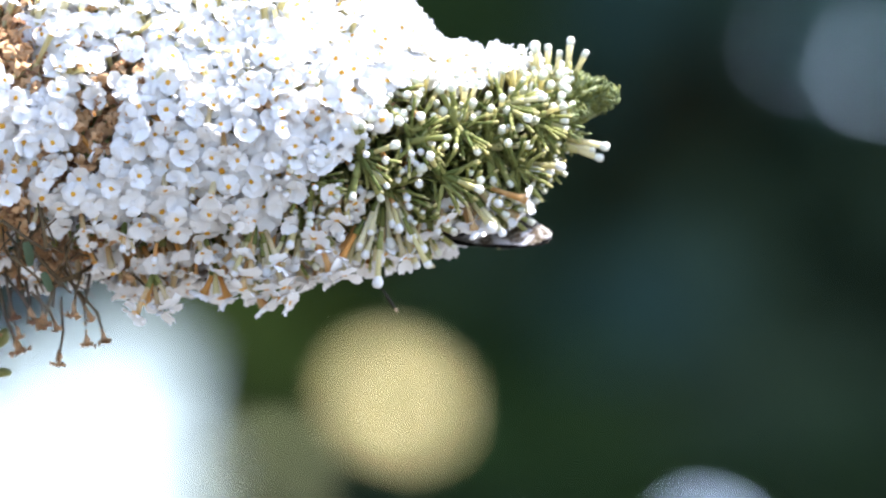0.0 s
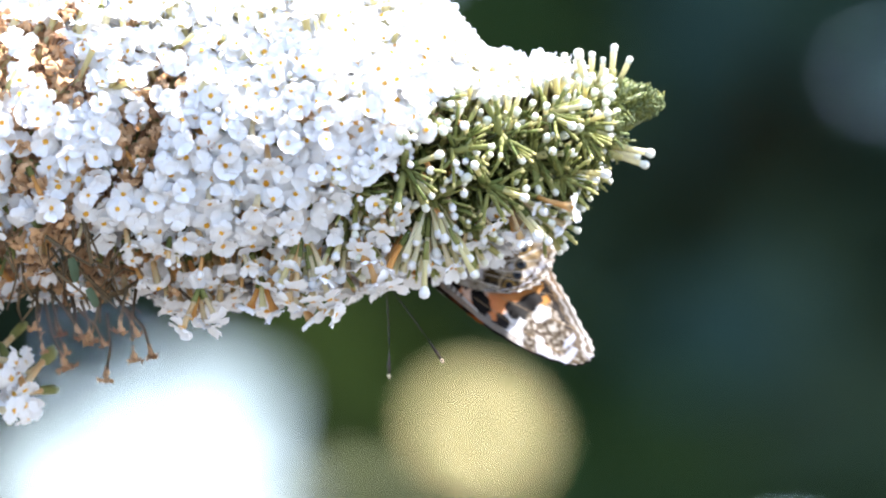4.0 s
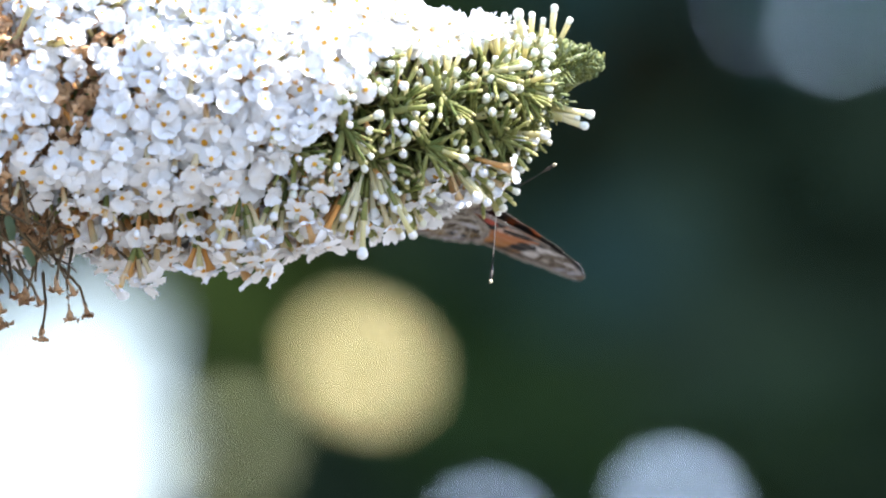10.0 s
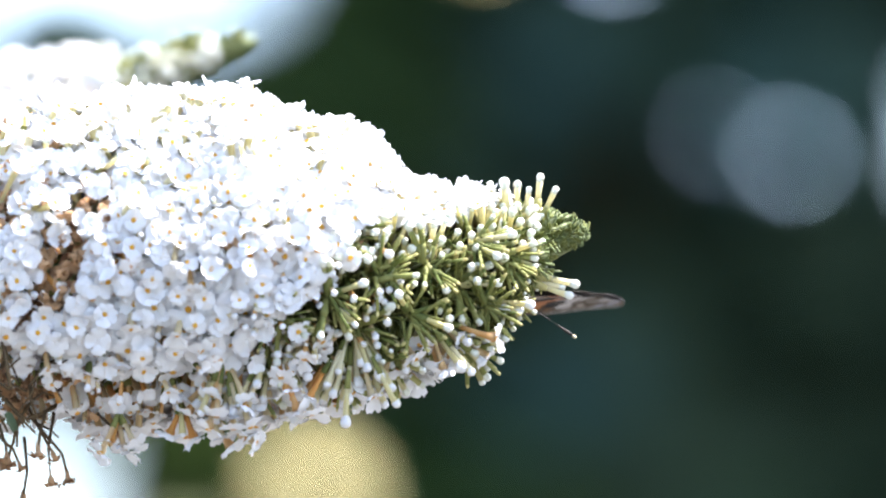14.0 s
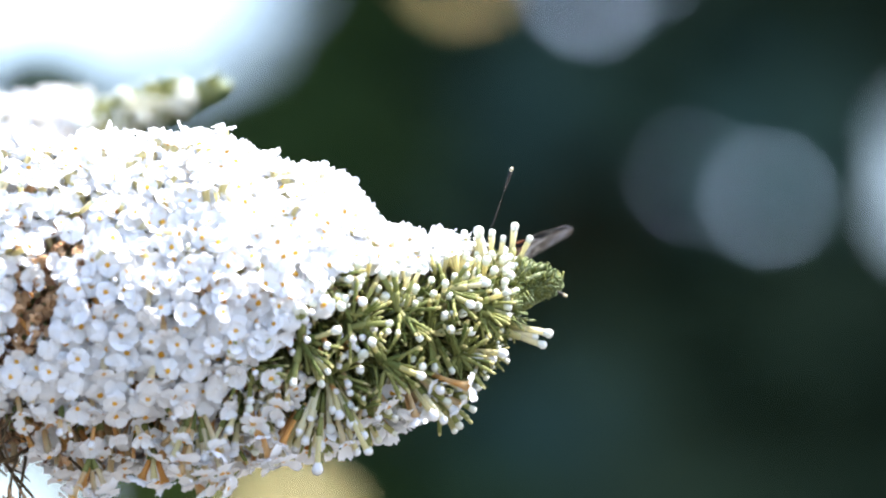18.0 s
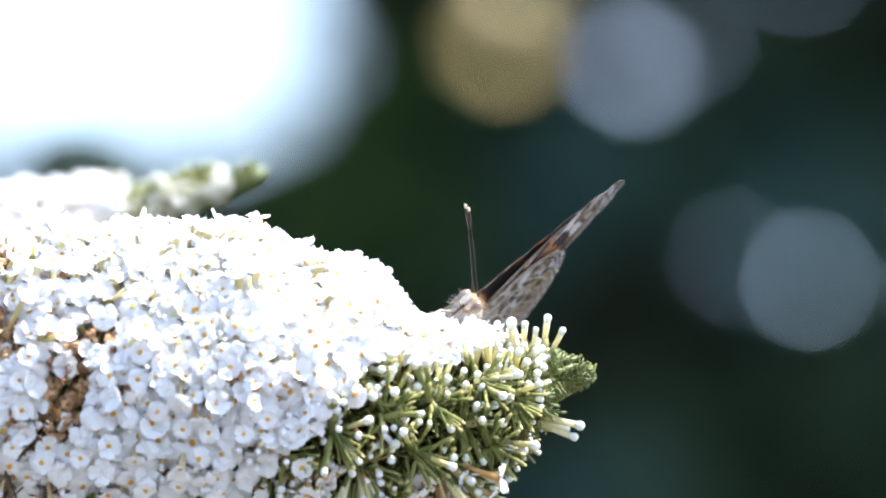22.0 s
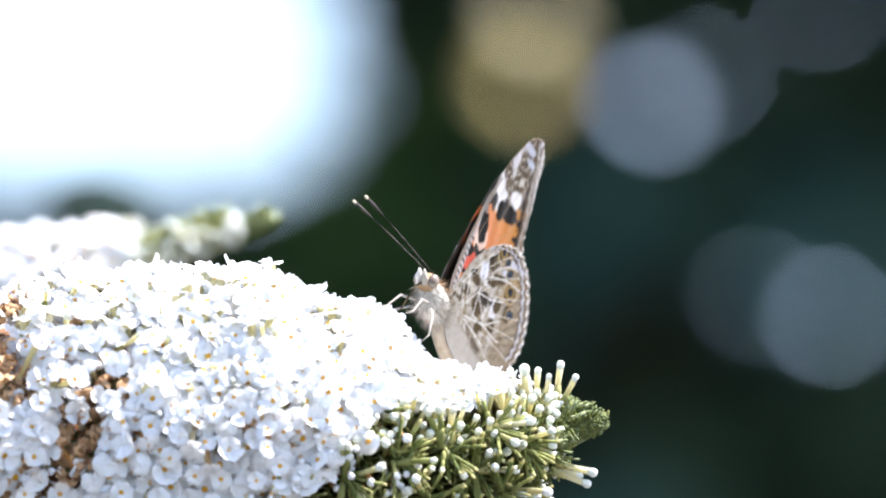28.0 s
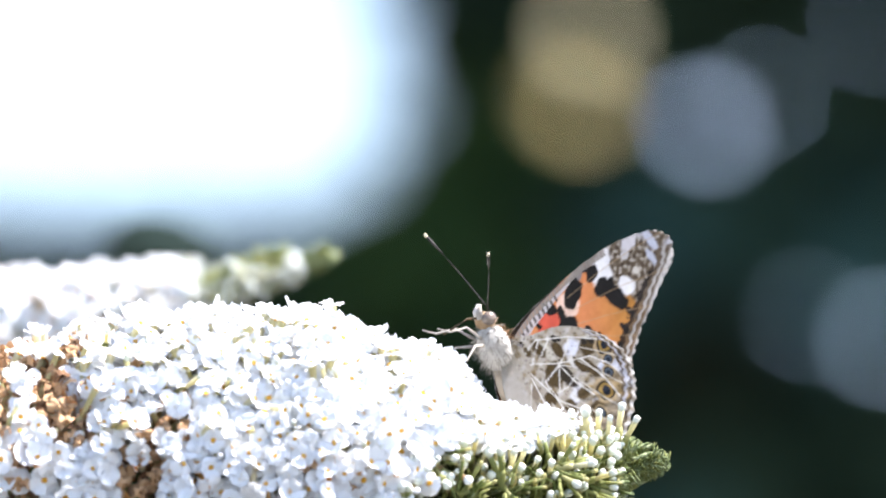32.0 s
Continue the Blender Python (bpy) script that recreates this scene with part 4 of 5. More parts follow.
def hind_under(x, y, rim):
    n1, n2, n3 = wander(x, y, 1.0, 8), wander(x, y, 2.4, 9), wander(x, y, 5.5, 10)
    dist = np.hypot(x, y)
    col = np.tile(np.array((0.47, 0.43, 0.37)), (len(x), 1))
    blend(col, (n2 - 0.1) * 0.8, (0.60, 0.58, 0.56))
    blend(col, (-n2 - 0.2) * 0.9, (0.30, 0.235, 0.14))
    blend(col, np.clip((dist - 14.5) / 1.5, 0, 1) * 0.75, (0.33, 0.265, 0.185))
    for s in ((-5.31, 8.11, 1.17, 1.33, -17, (0.72, 0.74, 0.82)), (-10.22, 11.48, 1.08, 1.42, -17, (0.66, 0.68, 0.76)),
              (-11.61, 5.7, 0.92, 1.75, -37, (0.72, 0.72, 0.76)), (-12.35, 13.98, 2.50, 0.42, -17, (0.56, 0.57, 0.64)),
              (-10.41, 13.28, 1.25, 0.58, -17, (0.62, 0.63, 0.70)), (-14.53, 8.21, 1.08, 0.75, -17, (0.60, 0.62, 0.70)),
              (-4.0, 4.16, 1.42, 0.75, -22, (0.60, 0.57, 0.50)), (-7.31, 7.26, 1.08, 0.50, -17, (0.66, 0.64, 0.62))):
        dab(col, x, y, *s, soft=0.4)
    for s in ((-3.27, 3.13, 1.58, 0.79, -25, OLIVE), (-4.65, 5.88, 1.50, 0.71, -12, OLIVE), (-8.25, 8.21, 1.42, 0.58, -27, OLIVE),
              (-6.42, 10.36, 1.25, 1.33, -17, OLIVE), (-8.13, 3.45, 1.42, 1.42, -17, OLIVE), (-8.52, 5.49, 2.25, 0.92, -17, (0.06, 0.045, 0.03)),
              (-6.45, 3.66, 0.58, 1.25, -17, OLIVE), (-10.42, 1.7, 1.08, 1.08, -17, OLIVE), (-9.3, 9.56, 2.08, 0.75, -32, OLIVE),
              (-11.94, 6.8, 0.92, 1.08, -17, OLIVE), (-12.79, 3.85, 1.00, 1.25, -47, OLIVE), (-14.86, 7.86, 1.17, 1.42, -17, OLIVE)):
        dab(col, x, y, *s, soft=0.3)
    # tawny and black cells towards the rim
    for s in ((-9.87, 14.37, 1.50, 0.58, -2, OLIVE), (-7.67, 12.81, 1.50, 0.83, -27, (0.44, 0.33, 0.17)), (-13.03, 9.0, 1.67, 0.50, -27, (0.44, 0.33, 0.17)),
              (-14.03, 12.33, 1.92, 0.58, -22, (0.40, 0.30, 0.16)), (-3.05, 6.05, 0.58, 0.42, -17, (0.03, 0.025, 0.02)),
              (-3.33, 6.69, 0.42, 0.33, -17, (0.03, 0.025, 0.02)), (-5.43, 10.25, 0.50, 0.50, -17, (0.05, 0.04, 0.03)),
              (-5.76, 11.35, 0.58, 0.50, -17, (0.05, 0.04, 0.03)), (-2.93, 1.29, 0.83, 0.50, -17, OLIVE), (-8.55, -0.21, 1.25, 0.67, 13, (0.30, 0.25, 0.20)),
              (-11.9, -0.62, 1.67, 0.83, 3, (0.20, 0.16, 0.12))):
        dab(col, x, y, *s, soft=0.3)
    blend(col, (n3 - 0.5) * 0.8, (0.07, 0.05, 0.03))
    for cx, cy, r in ((-7.3, 13.0, 1.2), (-9.4, 12.6, 0.7), (-11.1, 11.8, 0.75), (-13.2, 10.2, 1.35), (-15.6, 8.0, 0.75)):
        dab(col, x, y, cx, cy, r * 1.5, r * 1.35, 0, (0.50, 0.40, 0.26), 0.2)
        dab(col, x, y, cx, cy, r * 1.15, r * 1.05, 0, (0.03, 0.025, 0.02), 0.15, grow=1.0)
        dab(col, x, y, cx, cy, r * 0.88, r * 0.80, 0, (0.40, 0.28, 0.10) if r > 1 else (0.12, 0.15, 0.19), 0.15)
        dab(col, x, y, cx, cy, r * 0.50, r * 0.46, 0, (0.02, 0.03, 0.05), 0.2, grow=1.0)
    # the net of pale veins
    for line in (((-2.8, 0.9), (-1.9, 3.2), (-3.7, 8.2), (-6.5, 13.2)), ((-4.6, 0.9), (-6.5, 5.2), (-7.7, 10.2)), ((-6.7, 5.1), (-7.9, 2.0), (-9.2, 2.1)),
             ((-6.7, 5.1), (-10.1, 3.4)), ((-6.7, 5.1), (-10.1, 6.4), (-12.8, 8.2)), ((-6.7, 5.1), (-7.9, 7.0), (-5.7, 7.7)),
             ((-2.3, 3.5), (-4.5, 1.4)), ((-5.9, 0.4), (-10.7, 2.5), (-16.1, 3.4)), ((-7.2, -0.2), (-11.3, -2.6)),
             ((-6.5, 0.2), (-10.5, 0.4), (-13.5, 0.5)), ((-10.2, 3.1), (-10.1, 4.9), (-9.4, 6.4)), ((-7.7, 10.2), (-10.2, 12.7), (-14.2, 14.2)),
             ((-7.3, 8.6), (-11.4, 10.9), (-16.1, 12.2)), ((-8.9, 2.3), (-11.2, 2.7), (-14.3, 5.9)), ((-5.1, 2.0), (-3.7, 3.8), (-2.8, 5.1)),
             ((-4.1, 8.1), (-5.5, 7.1), (-6.7, 5.1))):
        blend(col, (0.135 - near_line(x, y, line) + 0.03 * n2) / 0.07 * 0.85, (0.76, 0.74, 0.71))
    for k in range(9):
        a = radians(106 + k * 9.5)
        line = np.abs(x * math.sin(a) - y * math.cos(a) + 0.5 * np.sin(dist * 0.22 + k))
        blend(col, np.where((line < 0.10) & (dist > 11), 0.7, 0), (0.66, 0.63, 0.58))
    # the body-side lobe, pale and downy
    blend(col, (-y - 0.6) / 1.5, (0.50, 0.47, 0.43))
    outer = (x < -4) & (y > 3)
    blend(col, np.where(outer & (rim > 0.88) & (rim < 0.905), 0.7, 0), (0.16, 0.12, 0.09))
    blend(col, np.where(outer & (rim > 0.905) & (rim < 0.935), 0.8, 0), (0.58, 0.59, 0.66))
    blend(col, np.where(outer & (rim > 0.945) & (rim < 0.965), 0.8, 0), (0.14, 0.10, 0.07))
    blend(col, np.where(outer & (rim > 0.972), 0.6 + 0.4 * np.sin((x + y) * 3.0), 0), (0.84, 0.82, 0.80))
    return col


def fore_upper(x, y, rim):
    n1 = wander(x, y, 1.2, 13)
    col = np.tile(np.array((0.48, 0.16, 0.03)), (len(x), 1))
    blend(col, (11.0 - np.hypot(x, y) + 0.8 * n1) / 3.0, (0.06, 0.04, 0.025))
    apex = y + 0.6 * x
    blend(col, (apex - 16.0 + 0.6 * n1) / 0.7, (0.022, 0.017, 0.014))
    blend(col, np.where(rim > 0.9, 0.9, 0) * (x < 4), (0.03, 0.022, 0.018))
    for s in ((2.8, 11.8, 1.2, 2.0, 20, BLACK), (3.6, 16.0, 1.1, 2.4, 15, BLACK), (-0.4, 9.6, 1.5, 1.3, 30, BLACK), (-3.6, 12.4, 1.2, 1.4, 0, BLACK), (0.6, 16.2, 1.8, 1.1, 10, BLACK), (-7.0, 15.6, 1.0, 0.9, 0, BLACK),
              (-4.5, 7.0, 2.5, 2.6, 0, (0.10, 0.06, 0.035)), (3.9, 18.2, 1.0, 2.0, 12, WHITE), (-0.2, 21.0, 1.1, 1.0, 0, WHITE), (5.0, 24.2, 0.6, 1.1, 0, WHITE), (1.4, 23.6, 0.5, 0.5, 0, WHITE), (3.0, 23.9, 0.45, 0.5, 0, WHITE)):
        dab(col, x, y, *s)
    blend(col, np.where((rim > 0.972) & (x < 3), 0.5 + 0.5 * np.sin((x - y) * 3.2), 0), (0.7, 0.68, 0.66))
    return col


def hind_upper(x, y, rim):
    col = np.tile(np.array((0.46, 0.15, 0.03)), (len(x), 1))
    blend(col, (10.0 - np.hypot(x, y)) / 3, (0.12, 0.075, 0.04))
    for cx, cy in ((-8.0, 12.2), (-10.6, 11.2), (-13.0, 9.6), (-15.4, 7.6), (-11.0, 14.0), (-14.0, 12.6), (-16.6, 10.4), (-18.4, 7.8)):
        dab(col, x, y, cx, cy, 0.75, 0.75, 0, BLACK)
    blend(col, np.where(rim > 0.93, 0.8, 0), (0.04, 0.03, 0.02))
    blend(col, np.where((rim > 0.972) & (x < -3), 0.6 + 0.4 * np.sin((x + y) * 3), 0), (0.72, 0.7, 0.68))
    return col


WING_MAT = material("wing_scales", (1.0, 1.0, 1.0), (0.84, 0.83, 0.82), 0.7, 900, 0.3, 0.3, 0.05, attribute=True, spec=0.15)


def wing_mesh(name, outline, under, upper, mirror, rim_n=340, steps=100):
    """A thin wing of two skins, with its scale pattern as point colours; mirror: the one on the right."""
    line = smooth_outline(outline, rim_n)
    scallop = 0.18 * np.sin(np.arange(rim_n) * 2 * math.pi / rim_n * 34)
    root = np.array([-1.0, 0.6])
    away = line - root
    dist = np.hypot(away[:, 0], away[:, 1])
    line = line + away / dist[:, None] * (scallop * (dist > 13))[:, None]
    s = np.linspace(0.02, 1, steps) ** 0.8
    P = root + s[:, None, None] * (line - root)[None]
    rim = np.repeat(s, rim_n)
    x, y = P[..., 0].ravel(), P[..., 1].ravel()
    z = 0.3 * np.sin(np.clip(y / 32, 0, 1) * math.pi) - 0.0022 * (x + 2) ** 2 + 0.10 * np.sin(np.arctan2(y, x + 12) * 40) * np.clip(y / 20, 0, 1)
    thick = 0.07 * (1 - 0.75 * rim) + 0.01
    vs = np.concatenate([np.stack([x, y, z + thick], 1), np.stack([x, y, z - thick], 1)])
    col = np.concatenate([upper(x, y, rim), under(x, y, rim)])
    if mirror:
        vs[:, 1] *= -1
    n = steps * rim_n
    i, k = np.meshgrid(np.arange(steps - 1), np.arange(rim_n), indexing="ij")
    a, b = (i * rim_n + k).ravel(), (i * rim_n + (k + 1) % rim_n).ravel()
    top = np.stack([a, a + rim_n, b + rim_n, b], 1)
    low = top[:, ::-1] + n
    e0 = np.arange(rim_n) + (steps - 1) * rim_n
    e1 = (np.arange(rim_n) + 1) % rim_n + (steps - 1) * rim_n
    edge = np.stack([e0, e0 + n, e1 + n, e1], 1)
    faces = np.concatenate([top, low, edge])
    if mirror:
        faces = faces[:, ::-1]
    me = bpy.data.meshes.new(name)
    me.from_pydata((vs * MM * 1.04).tolist(), [], faces.tolist())
    me.polygons.foreach_set("use_smooth", [True] * len(faces))
    at = me.color_attributes.new("pattern", "FLOAT_COLOR", "POINT")
    rgba = np.ones((len(vs), 4), np.float32)
    rgba[:, :3] = np.clip(0.80 * np.clip(col, 0, 1) ** 1.3, 0, 0.9)
    at.data.foreach_set("color", rgba.ravel())
    me.materials.append(WING_MAT)
    me.update()
    return me


FUR = material("grey_body_fur", (0.32, 0.285, 0.24), (0.58, 0.545, 0.49), 0.85, 700, 0.15, 0.4, 0.3)
FUR_BROWN = material("brown_collar_fur", (0.19, 0.10, 0.045), (0.33, 0.22, 0.12), 0.85, 700, 0.1, 0.4, 0.3)
ABDOMEN = material("banded_abdomen", (0.30, 0.24, 0.17), (0.45, 0.38, 0.3), 0.8, 500, 0, 0.4)
EYE = material("brown_eye", (0.10, 0.07, 0.05), (0.22, 0.17, 0.13), 0.25, 900, 0, 0.1, spec=0.6)
LEG = material("grey_leg", (0.40, 0.37, 0.32), (0.24, 0.21, 0.18), 0.6, 600)
ANTENNA = material("dark_antenna", (0.012, 0.010, 0.009), (0.06, 0.05, 0.04), 0.6, 2500)
CLUB_TIP = material("cream_antenna_tip", (0.75, 0.66, 0.45), None, 0.6, 800)


def blob(bm, c, r, seg=14, rough=0.0, rng=None):
    """An ellipsoid in a bmesh."""
    made = bmesh.ops.create_uvsphere(bm, u_segments=seg, v_segments=seg // 2 + 2, radius=1.0)["verts"]
    for v in made:
        k = 1 + (rng.uniform(-rough, rough) if rng else 0)
        v.co = Vector((c[0] + v.co.x * r[0] * k, c[1] + v.co.y * r[1] * k, c[2] + v.co.z * r[2] * k)) * MM
    for f in bm.faces:
        f.smooth = True


def build_butterfly():
    rng = random.Random(12)
    root = tagged(new("butterfly"), "painted butterfly, orange, black and white above, marbled brown beneath", "butterfly")
    bm = bmesh.new()
    blob(bm, (-0.4, 0, -0.6), (3.7, 2.2, 2.6), 18, 0.05, rng)
    thorax = part("thorax", bm, FUR, root, "furry grey-white thorax")
    hairs = []
    for i in range(620):
        a, u = rng.uniform(0, 6.283), rng.uniform(-1, 1)
        s = math.sqrt(1 - u * u)
        n = Vector((u, s * math.cos(a), s * math.sin(a)))
        p = Vector((-0.4 + n.x * 3.5, n.y * 2.1, -0.6 + n.z * 2.5))
        d = (n + Vector((-0.9, 0, -0.15)) + Vector((rng.uniform(-.3, .3), rng.uniform(-.3, .3), rng.uniform(-.3, .3)))).normalized()
        e = p + d * rng.uniform(1.0, 2.4)
        side = d.cross(Vector((0.3, 0.5, 0.8))).normalized() * 0.07
        hairs.append(([(p - side) * MM, (p + side) * MM, e * MM, (p + d.cross(side)) * MM], [(0, 1, 2), (1, 3, 2), (3, 0, 2)], 1 if (n.z > 0.45 and u > 0.2) else 0))
    ob = new("fur", mesh_of("fur", hairs, [FUR, FUR_BROWN]))
    ob.parent = thorax
    bm = bmesh.new()
    blob(bm, (-8.2, 0, -0.9), (6.4, 1.15, 1.7), 18)
    for v in bm.verts:
        v.co.z += 0.00012 * math.sin(v.co.x / MM * 4.0)
    part("abdomen", bm, ABDOMEN, root, "slim banded brown abdomen")
    bm = bmesh.new()
    blob(bm, (3.8, 0, -0.5), (1.5, 1.55, 1.5), 14, 0.04, rng)
    head = part("head", bm, FUR_BROWN, root)
    for s in (-1, 1):
        bm = bmesh.new()
        blob(bm, (4.1, s * 1.2, -0.3), (1.05, 0.85, 1.15), 14)
        part("eye", bm, EYE, head)
        v, f = tube_along([Vector(p) * MM for p in ((4.4, s * 0.45, -1.3), (5.5, s * 0.5, -1.1), (6.5, s * 0.4, -0.4))], [0.0006, 0.00055, 0.00015], 6)
        ob = new("palp", mesh_of("palp", [(v, f, 0)], [FUR]))
        ob.parent = head
    v, f = tube_along([Vector(p) * MM for p in ((4.7, 0, -1.6), (5.2, 0, -3.0), (5.0, 0, -5.2), (4.6, 0, -7.6))], [0.00022, 0.0002, 0.00017, 0.00012], 5)
    ob = new("proboscis", mesh_of("proboscis", [(v, f, 0)], [DARK_STALK]))
    ob.parent = head
    for s in (-1, 1):
        for pts in (((1.8, 1.0, -2.6), (4.4, 1.9, -4.6), (4.9, 2.3, -7.6), (6.2, 2.5, -9.4)), ((0.8, 1.4, -2.8), (1.6, 3.2, -5.0), (0.2, 3.6, -7.4), (0.8, 3.8, -9.4))):
            v, f = tube_along([Vector((a, s * b, c)) * MM for a, b, c in pts], [0.00024, 0.00019, 0.00014, 0.0001], 6)
            ob = new("leg", mesh_of("leg", [(v, f, 0)], [LEG]))
            ob.parent = root
    moving = {}
    for side, mirror in (("left", False), ("right", True)):
        for kind, outline, under, upper in (("forewing", FOREWING, fore_under, fore_upper), ("hindwing", HINDWING, hind_under, hind_upper)):
            ob = new(kind, wing_mesh(kind, outline, under, upper, mirror))
            ob.parent = root
            moving[kind, side] = tagged(ob, "orange and black forewing with white spots near its tip" if kind == "forewing" else "marbled brown hindwing with eye spots")
    # an antenna points along +z from its base
    pts = [(0.35 * math.sin(k / 9 * 2.2), 0, 14.6 * k / 9) for k in range(10)]
    shapes = [(*tube_along([Vector(p) * MM for p in pts], [0.00009] * 7 + [0.00011, 0.00025, 0.0002], 6), 0)]
    tip = lathe([(0.0002, 14.5 * MM), (0.00027, 14.8 * MM), (0.00018, 15.1 * MM)], 6)
    shapes.append(([(x + 0.00028, y, z) for x, y, z in tip[0]], tip[1], 1))
    me = mesh_of("antenna", shapes, [ANTENNA, CLUB_TIP])
    for side in ("right", "left"):
        ob = new("antenna", me)
        ob.parent = root
        moving["antenna", side] = tagged(ob, "thin dark antenna with a pale club")
    return root, moving


butterfly, MOVING = build_butterfly()

# seconds, place in the lens's first space (mm; y is counted from the flower's axis), turn (degrees)
BUTTERFLY_PATH = [
    (0.0, -12.85, 5.94, 11.80, -97.4, 27.8, -120.7),
    (0.5, -8.92, 6.08, 5.59, -104.4, 28.7, -125.7),
    (1.0, -10.78, 6.04, 5.85, -114.5, 31.4, -123.6),
    (1.5, -9.84, 6.06, 5.71, 67.4, 146.9, 52.5),
    (2.0, -9.09, 6.27, 2.49, -103.2, 32.3, -130.0),
    (2.5, -9.23, 6.52, 4.46, 64.1, 144.4, 53.4),
    (3.0, -12.25, 7.0, 7.75, -138.9, 43.6, -133.3),
    (3.5, -12.82, 6.8, 9.15, 39.6, 133.6, 44.4),
    (5.5, -11.02, 6.89, 2.62, 62.4, 145.5, 47.2),
    (6.0, -10.57, 6.9, 4.6, 63.3, 149.4, 48.9),
    (7.0, -8.7, 5.94, 6.3, -115.5, 24.4, -105.7),
    (8.0, -8.34, 4.97, 4.73, -115.0, 23.2, -102.2),
    (8.3, -3.60, 5.20, 9.40, -113.8, 23.4, -74.0),
    (8.5, 2.50, 5.50, 13.68, -111.6, 23.0, -45.3),
    (8.7, 1.30, 5.80, 11.23, -107.8, 18.4, -35.7),
    (9.0, 2.33, 6.00, 10.76, -109.9, 14.7, -32.1),
    (9.5, 6.21, 6.50, 11.73, -111.8, 11.7, -30.4),
    (10.0, 7.01, 7.29, 10.65, -112.0, 6.3, -32.0),
    (10.5, 6.47, 7.98, 16.98, -120.4, -3.6, -13.1),
    (11.0, 6.30, 8.67, 12.82, -105.4, -9.0, -27.2),
    (11.5, 5.33, 9.23, 22.69, -119.3, -21.6, -19.2),
    (12.0, 3.33, 9.93, 21.29, -114.5, -25.0, -25.4),
    (12.5, 8.23, 10.39, 21.63, -101.1, -23.0, -33.4),
    (13.0, 6.84, 10.89, 23.26, -95.4, -22.5, -40.3),
    (13.5, 8.85, 11.39, 22.47, -91.3, -17.0, -44.1),
    (14.0, 10.27, 11.90, 21.33, -93.6, -12.4, -38.4),
    (14.5, 7.82, 11.93, 19.42, -93.3, -6.5, -39.1),
    (16.5, 5.62, 11.36, 21.64, -90.0, -5.3, -46.1),
    (17.0, 7.89, 11.16, 24.17, -81.3, -9.5, -53.5),
    (17.5, 6.52, 11.03, 24.45, -73.8, -18.2, -56.3),
    (18.0, 11.29, 11.00, 31.14, -76.0, -32.0, -40.0),
    (19.0, 9.58, 10.25, 34.22, -75.4, -37.0, -50.9),
    (20.0, 9.58, 9.50, 34.97, -64.9, -31.4, -69.7),
    (21.0, 9.29, 8.75, 34.93, -59.2, -19.1, -79.6),
    (22.0, 8.50, 8.00, 39.19, -45.6, -21.1, -85.3),
    (23.0, 7.63, 7.20, 38.82, -51.7, -12.6, -86.2),
    (24.0, 9.86, 6.40, 42.92, -43.6, -34.2, -82.6),
    (24.5, 7.27, 6.00, 41.67, -45.6, -28.2, -88.1),
    (26.5, 5.94, 4.40, 41.34, -42.7, -31.9, -92.7),
    (27.0, 6.95, 4.00, 44.37, -31.4, -42.8, -91.9),
    (27.5, 3.31, 4.00, 44.68, -29.3, -37.5, -103.1),
    (28.0, 1.13, 4.00, 47.50, -14.3, -45.4, -112.0),
    (28.5, -0.25, 4.00, 45.56, -17.1, -38.8, -121.4),
    (29.0, -0.69, 4.00, 45.56, -22.8, -34.0, -120.6),
    (30.0, -1.17, 4.00, 45.43, -29.5, -29.5, -119.1),
    (30.5, -0.85, 4.00, 47.68, -20.3, -49.2, -132.5),
    (31.0, 1.09, 4.00, 49.95, 3.7, -69.5, -151.4),
    (31.5, 1.46, 4.00, 48.53, 10.4, -70.1, -157.6),
    (32.0, 1.42, 4.00, 46.98, 6.1, -65.2, -158.7),
]
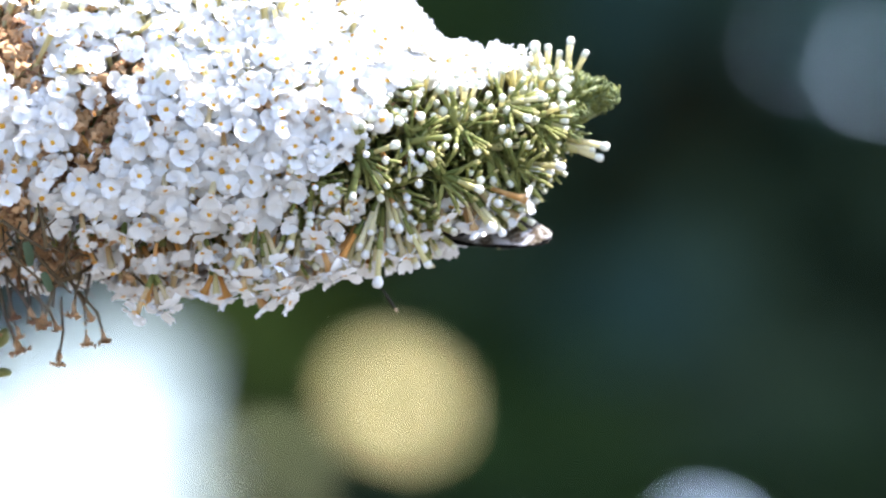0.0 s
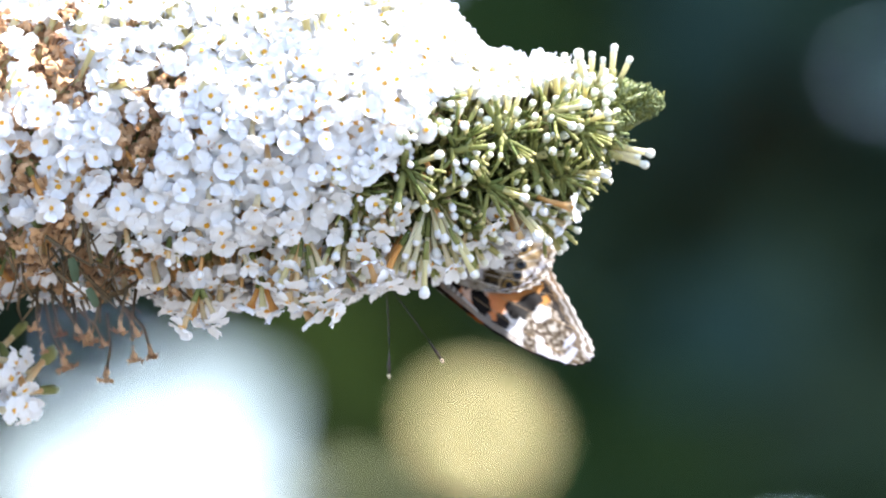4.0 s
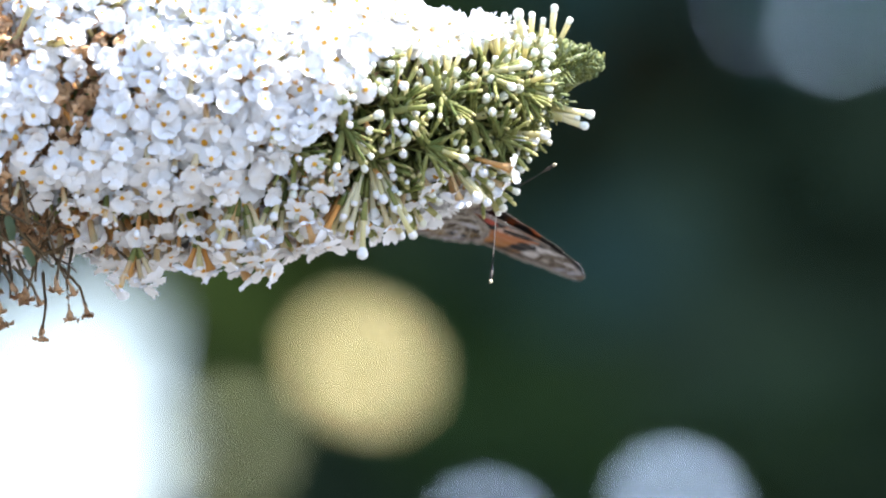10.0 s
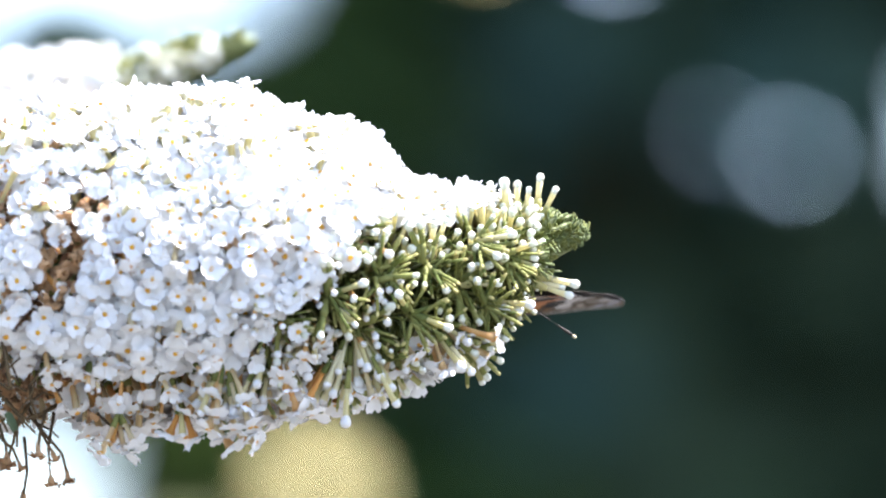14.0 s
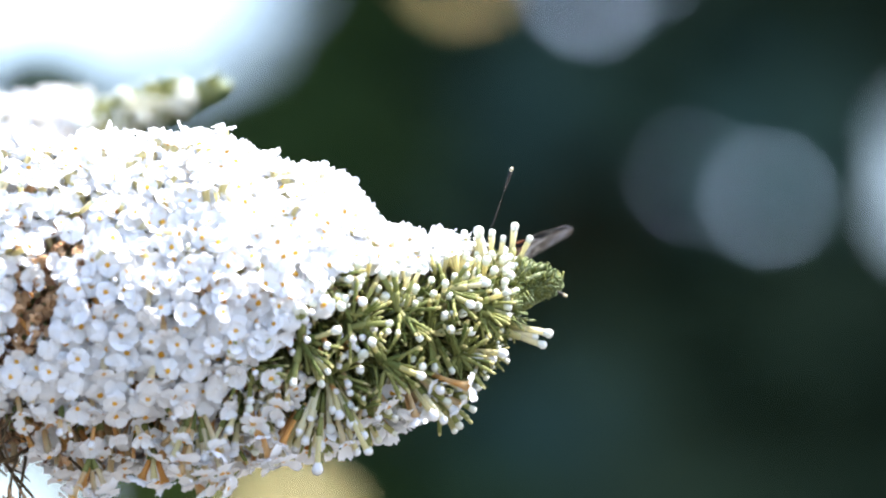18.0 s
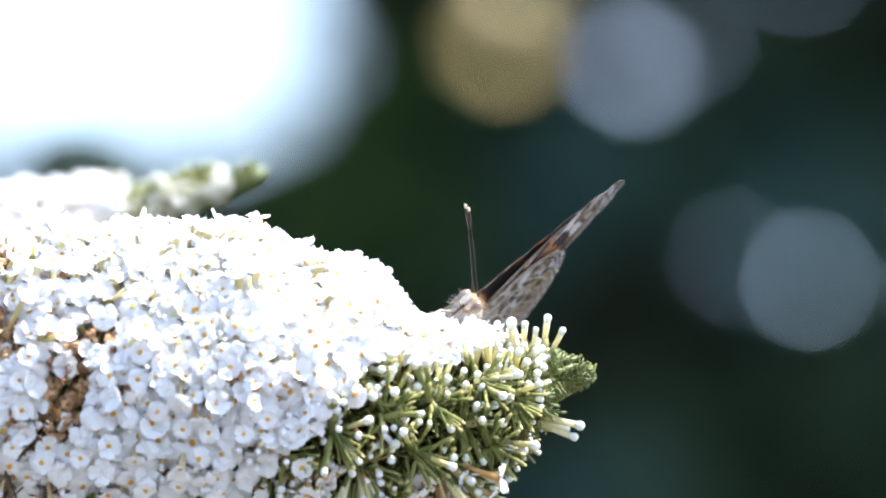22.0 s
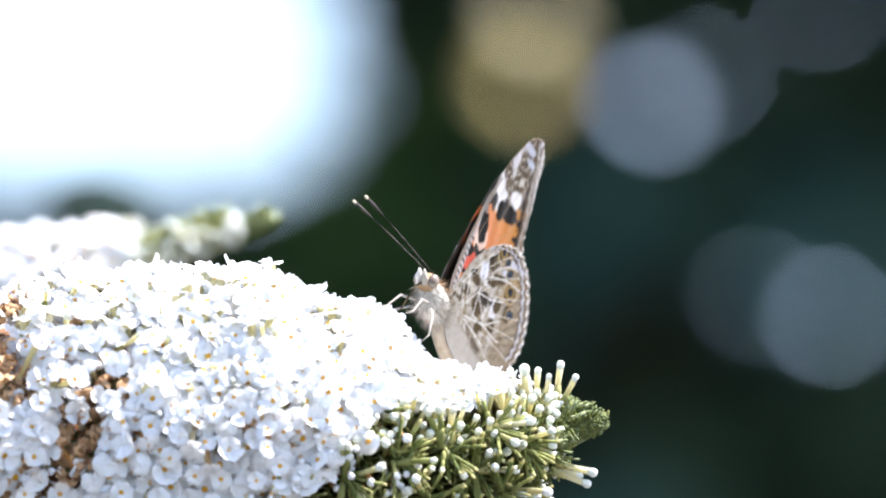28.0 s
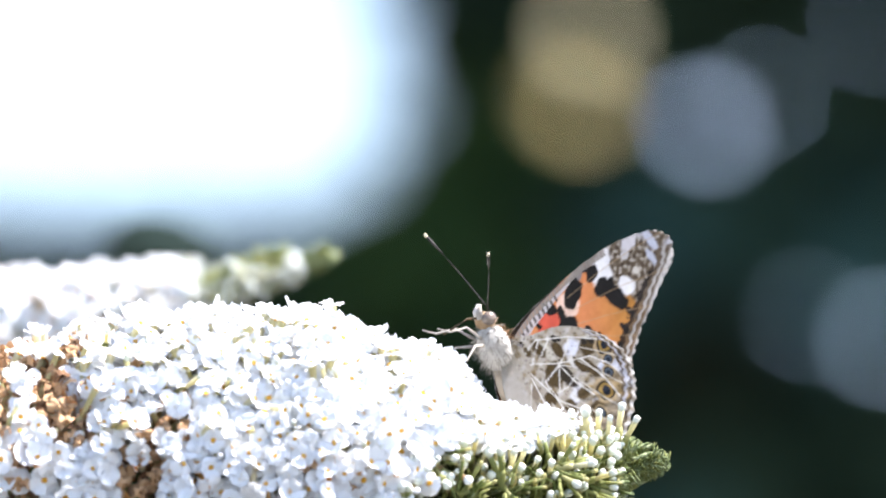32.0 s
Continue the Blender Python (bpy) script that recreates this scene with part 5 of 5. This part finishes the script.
# seconds, the ways of the right and the left antenna in the butterfly's space
ANTENNA_WAYS = [
    (0.0, 0.11, 0.79, 0.6, -0.29, 0.39, 0.87),
    (0.5, 0.3, 0.83, 0.46, -0.45, 0.18, 0.88),
    (1.0, 0.37, 0.73, 0.58, 0.32, 0.7, 0.63),
    (1.5, 0.4, 0.76, 0.51, 0.34, 0.73, 0.59),
    (2.0, 0.45, 0.84, 0.29, -0.23, 0.54, 0.81),
    (2.5, 0.06, 0.5, 0.86, 0.59, 0.74, 0.33),
    (3.0, 0.77, 0.29, 0.56, 0.25, 0.0, 0.97),
    (3.5, 0.73, 0.45, 0.52, 0.22, 0.21, 0.95),
    (5.5, 0.7, 0.37, 0.61, 0.72, 0.17, 0.68),
    (6.0, 0.34, 0.73, 0.59, 0.27, 0.71, 0.65),
    (7.0, 0.28, 0.64, 0.71, 0.26, 0.6, 0.76),
    (8.0, 0.68, 0.43, 0.6, 0.73, 0.3, 0.61),
    (8.5, 0.93, -0.21, 0.29, 0.46, 0.79, 0.40),
    (8.7, 0.79, -0.37, 0.49, 0.50, 0.77, 0.40),
    (9.0, 0.81, -0.42, 0.41, 0.53, 0.71, 0.46),
    (9.5, 0.96, -0.29, 0.07, 0.34, 0.84, 0.42),
    (10.0, 0.83, -0.25, -0.50, 0.36, 0.90, -0.26),
    (10.5, 0.30, -0.80, -0.30, 0.44, 0.71, 0.55),
    (11.0, 0.20, -0.85, -0.20, 0.58, 0.80, -0.19),
    (11.5, 0.10, -0.90, 0.00, 0.55, 0.55, 0.63),
    (12.0, 0.10, -0.90, 0.10, 0.57, 0.50, 0.65),
    (12.5, 0.10, -0.90, 0.20, 0.45, 0.62, 0.62),
    (13.0, 0.10, -0.90, 0.20, 0.35, 0.72, 0.60),
    (13.5, 0.20, -0.85, 0.10, 0.56, 0.83, 0.02),
    (14.0, 0.20, -0.85, 0.10, 0.75, 0.65, 0.08),
    (14.5, 0.30, -0.70, 0.20, 0.52, 0.67, 0.53),
    (16.5, 0.50, -0.50, 0.50, 0.54, 0.59, 0.61),
    (17.0, 0.55, -0.45, 0.60, 0.42, 0.68, 0.59),
    (17.5, 0.60, -0.41, 0.69, 0.43, 0.63, 0.65),
    (18.0, 0.46, 0.86, 0.22, 0.85, -0.53, 0.04),
    (19.0, 0.81, -0.57, 0.09, 0.77, -0.62, 0.14),
    (20.0, 0.68, -0.68, 0.28, 0.64, -0.75, 0.17),
    (21.0, 0.76, -0.51, 0.41, 0.62, -0.66, 0.41),
    (22.0, 0.79, -0.54, 0.30, 0.76, -0.57, 0.31),
    (23.0, 0.91, -0.33, 0.26, 0.86, -0.44, 0.26),
    (24.0, 0.47, 0.86, 0.18, 0.76, -0.61, 0.22),
    (24.5, 0.55, 0.71, 0.44, 0.80, -0.50, 0.34),
    (26.5, 0.32, 0.81, 0.49, 0.76, -0.49, 0.43),
    (27.0, 0.47, 0.88, 0.09, 0.71, -0.69, 0.11),
    (27.5, 0.55, 0.78, 0.29, 0.74, -0.66, 0.14),
    (28.0, 0.78, -0.62, -0.03, 0.81, -0.58, 0.04),
    (28.5, 0.86, -0.50, 0.12, 0.86, -0.47, 0.18),
    (29.0, 0.83, -0.55, 0.13, 0.83, -0.53, 0.18),
    (30.0, 0.79, -0.60, 0.14, 0.79, -0.60, 0.16),
    (30.5, 0.74, 0.55, 0.38, 0.94, -0.33, -0.05),
    (31.0, 0.62, 0.76, -0.19, 0.92, -0.16, -0.35),
    (31.5, 0.75, 0.65, -0.14, 0.93, -0.12, -0.34),
    (32.0, 0.62, 0.77, -0.16, 0.94, -0.10, -0.33),
]


# seconds, how far the forewings are drawn back over, and the hindwings forward under, one another (degrees)
FORE_SWEEP = [(0, 10), (8, 10), (8.3, 8), (8.7, 4), (17.5, 4), (18, 8), (20, 9), (21, 14), (24.5, 15), (27, 9), (28, 3), (32, 2)]
FAR_SWEEP = [(0, 0), (19, 0), (20.5, 5), (27, 5), (28.2, 1), (32, 1)]
HIND_SWEEP = [(0, 13), (8, 13), (8.7, 5), (17, 3), (20, 10), (27, 10), (30, 6), (31, 3), (32, 3)]
LEAN = -1.5         # the wings stay folded over the back, their tips all but touching


def motions():
    walk(butterfly, [(t, TILT @ pose(x * MM, D + y * MM, z * MM, rx, ry, rz)) for t, x, y, z, rx, ry, rz in BUTTERFLY_PATH])
    for side, s in (("left", 1), ("right", -1)):
        sweep = [(t, lerp(FORE_SWEEP, t) + (lerp(FAR_SWEEP, t) if s < 0 else 0)) for t in sorted({t for t, _ in FORE_SWEEP + FAR_SWEEP})]
        walk(MOVING["forewing", side], [(t, pose(0, s * MM, 2 * MM, s * (90 - LEAN), 0, 0) @ pose(0, 0, 0, 0, 0, s * a)) for t, a in sweep])
        walk(MOVING["hindwing", side], [(t, pose(0, s * 1.25 * MM, 2 * MM, s * (88.5 - LEAN), 0, 0) @ pose(0, 0, 0, 0, 0, -s * a)) for t, a in HIND_SWEEP])
    for k, side in ((1, "right"), (4, "left")):
        s = -0.5 if side == "right" else 0.5
        walk(MOVING["antenna", side], [(r[0], facing(Vector((5.0, s, 0.7)) * MM, Vector(r[k:k + 3]), 0)) for r in ANTENNA_WAYS])


motions()
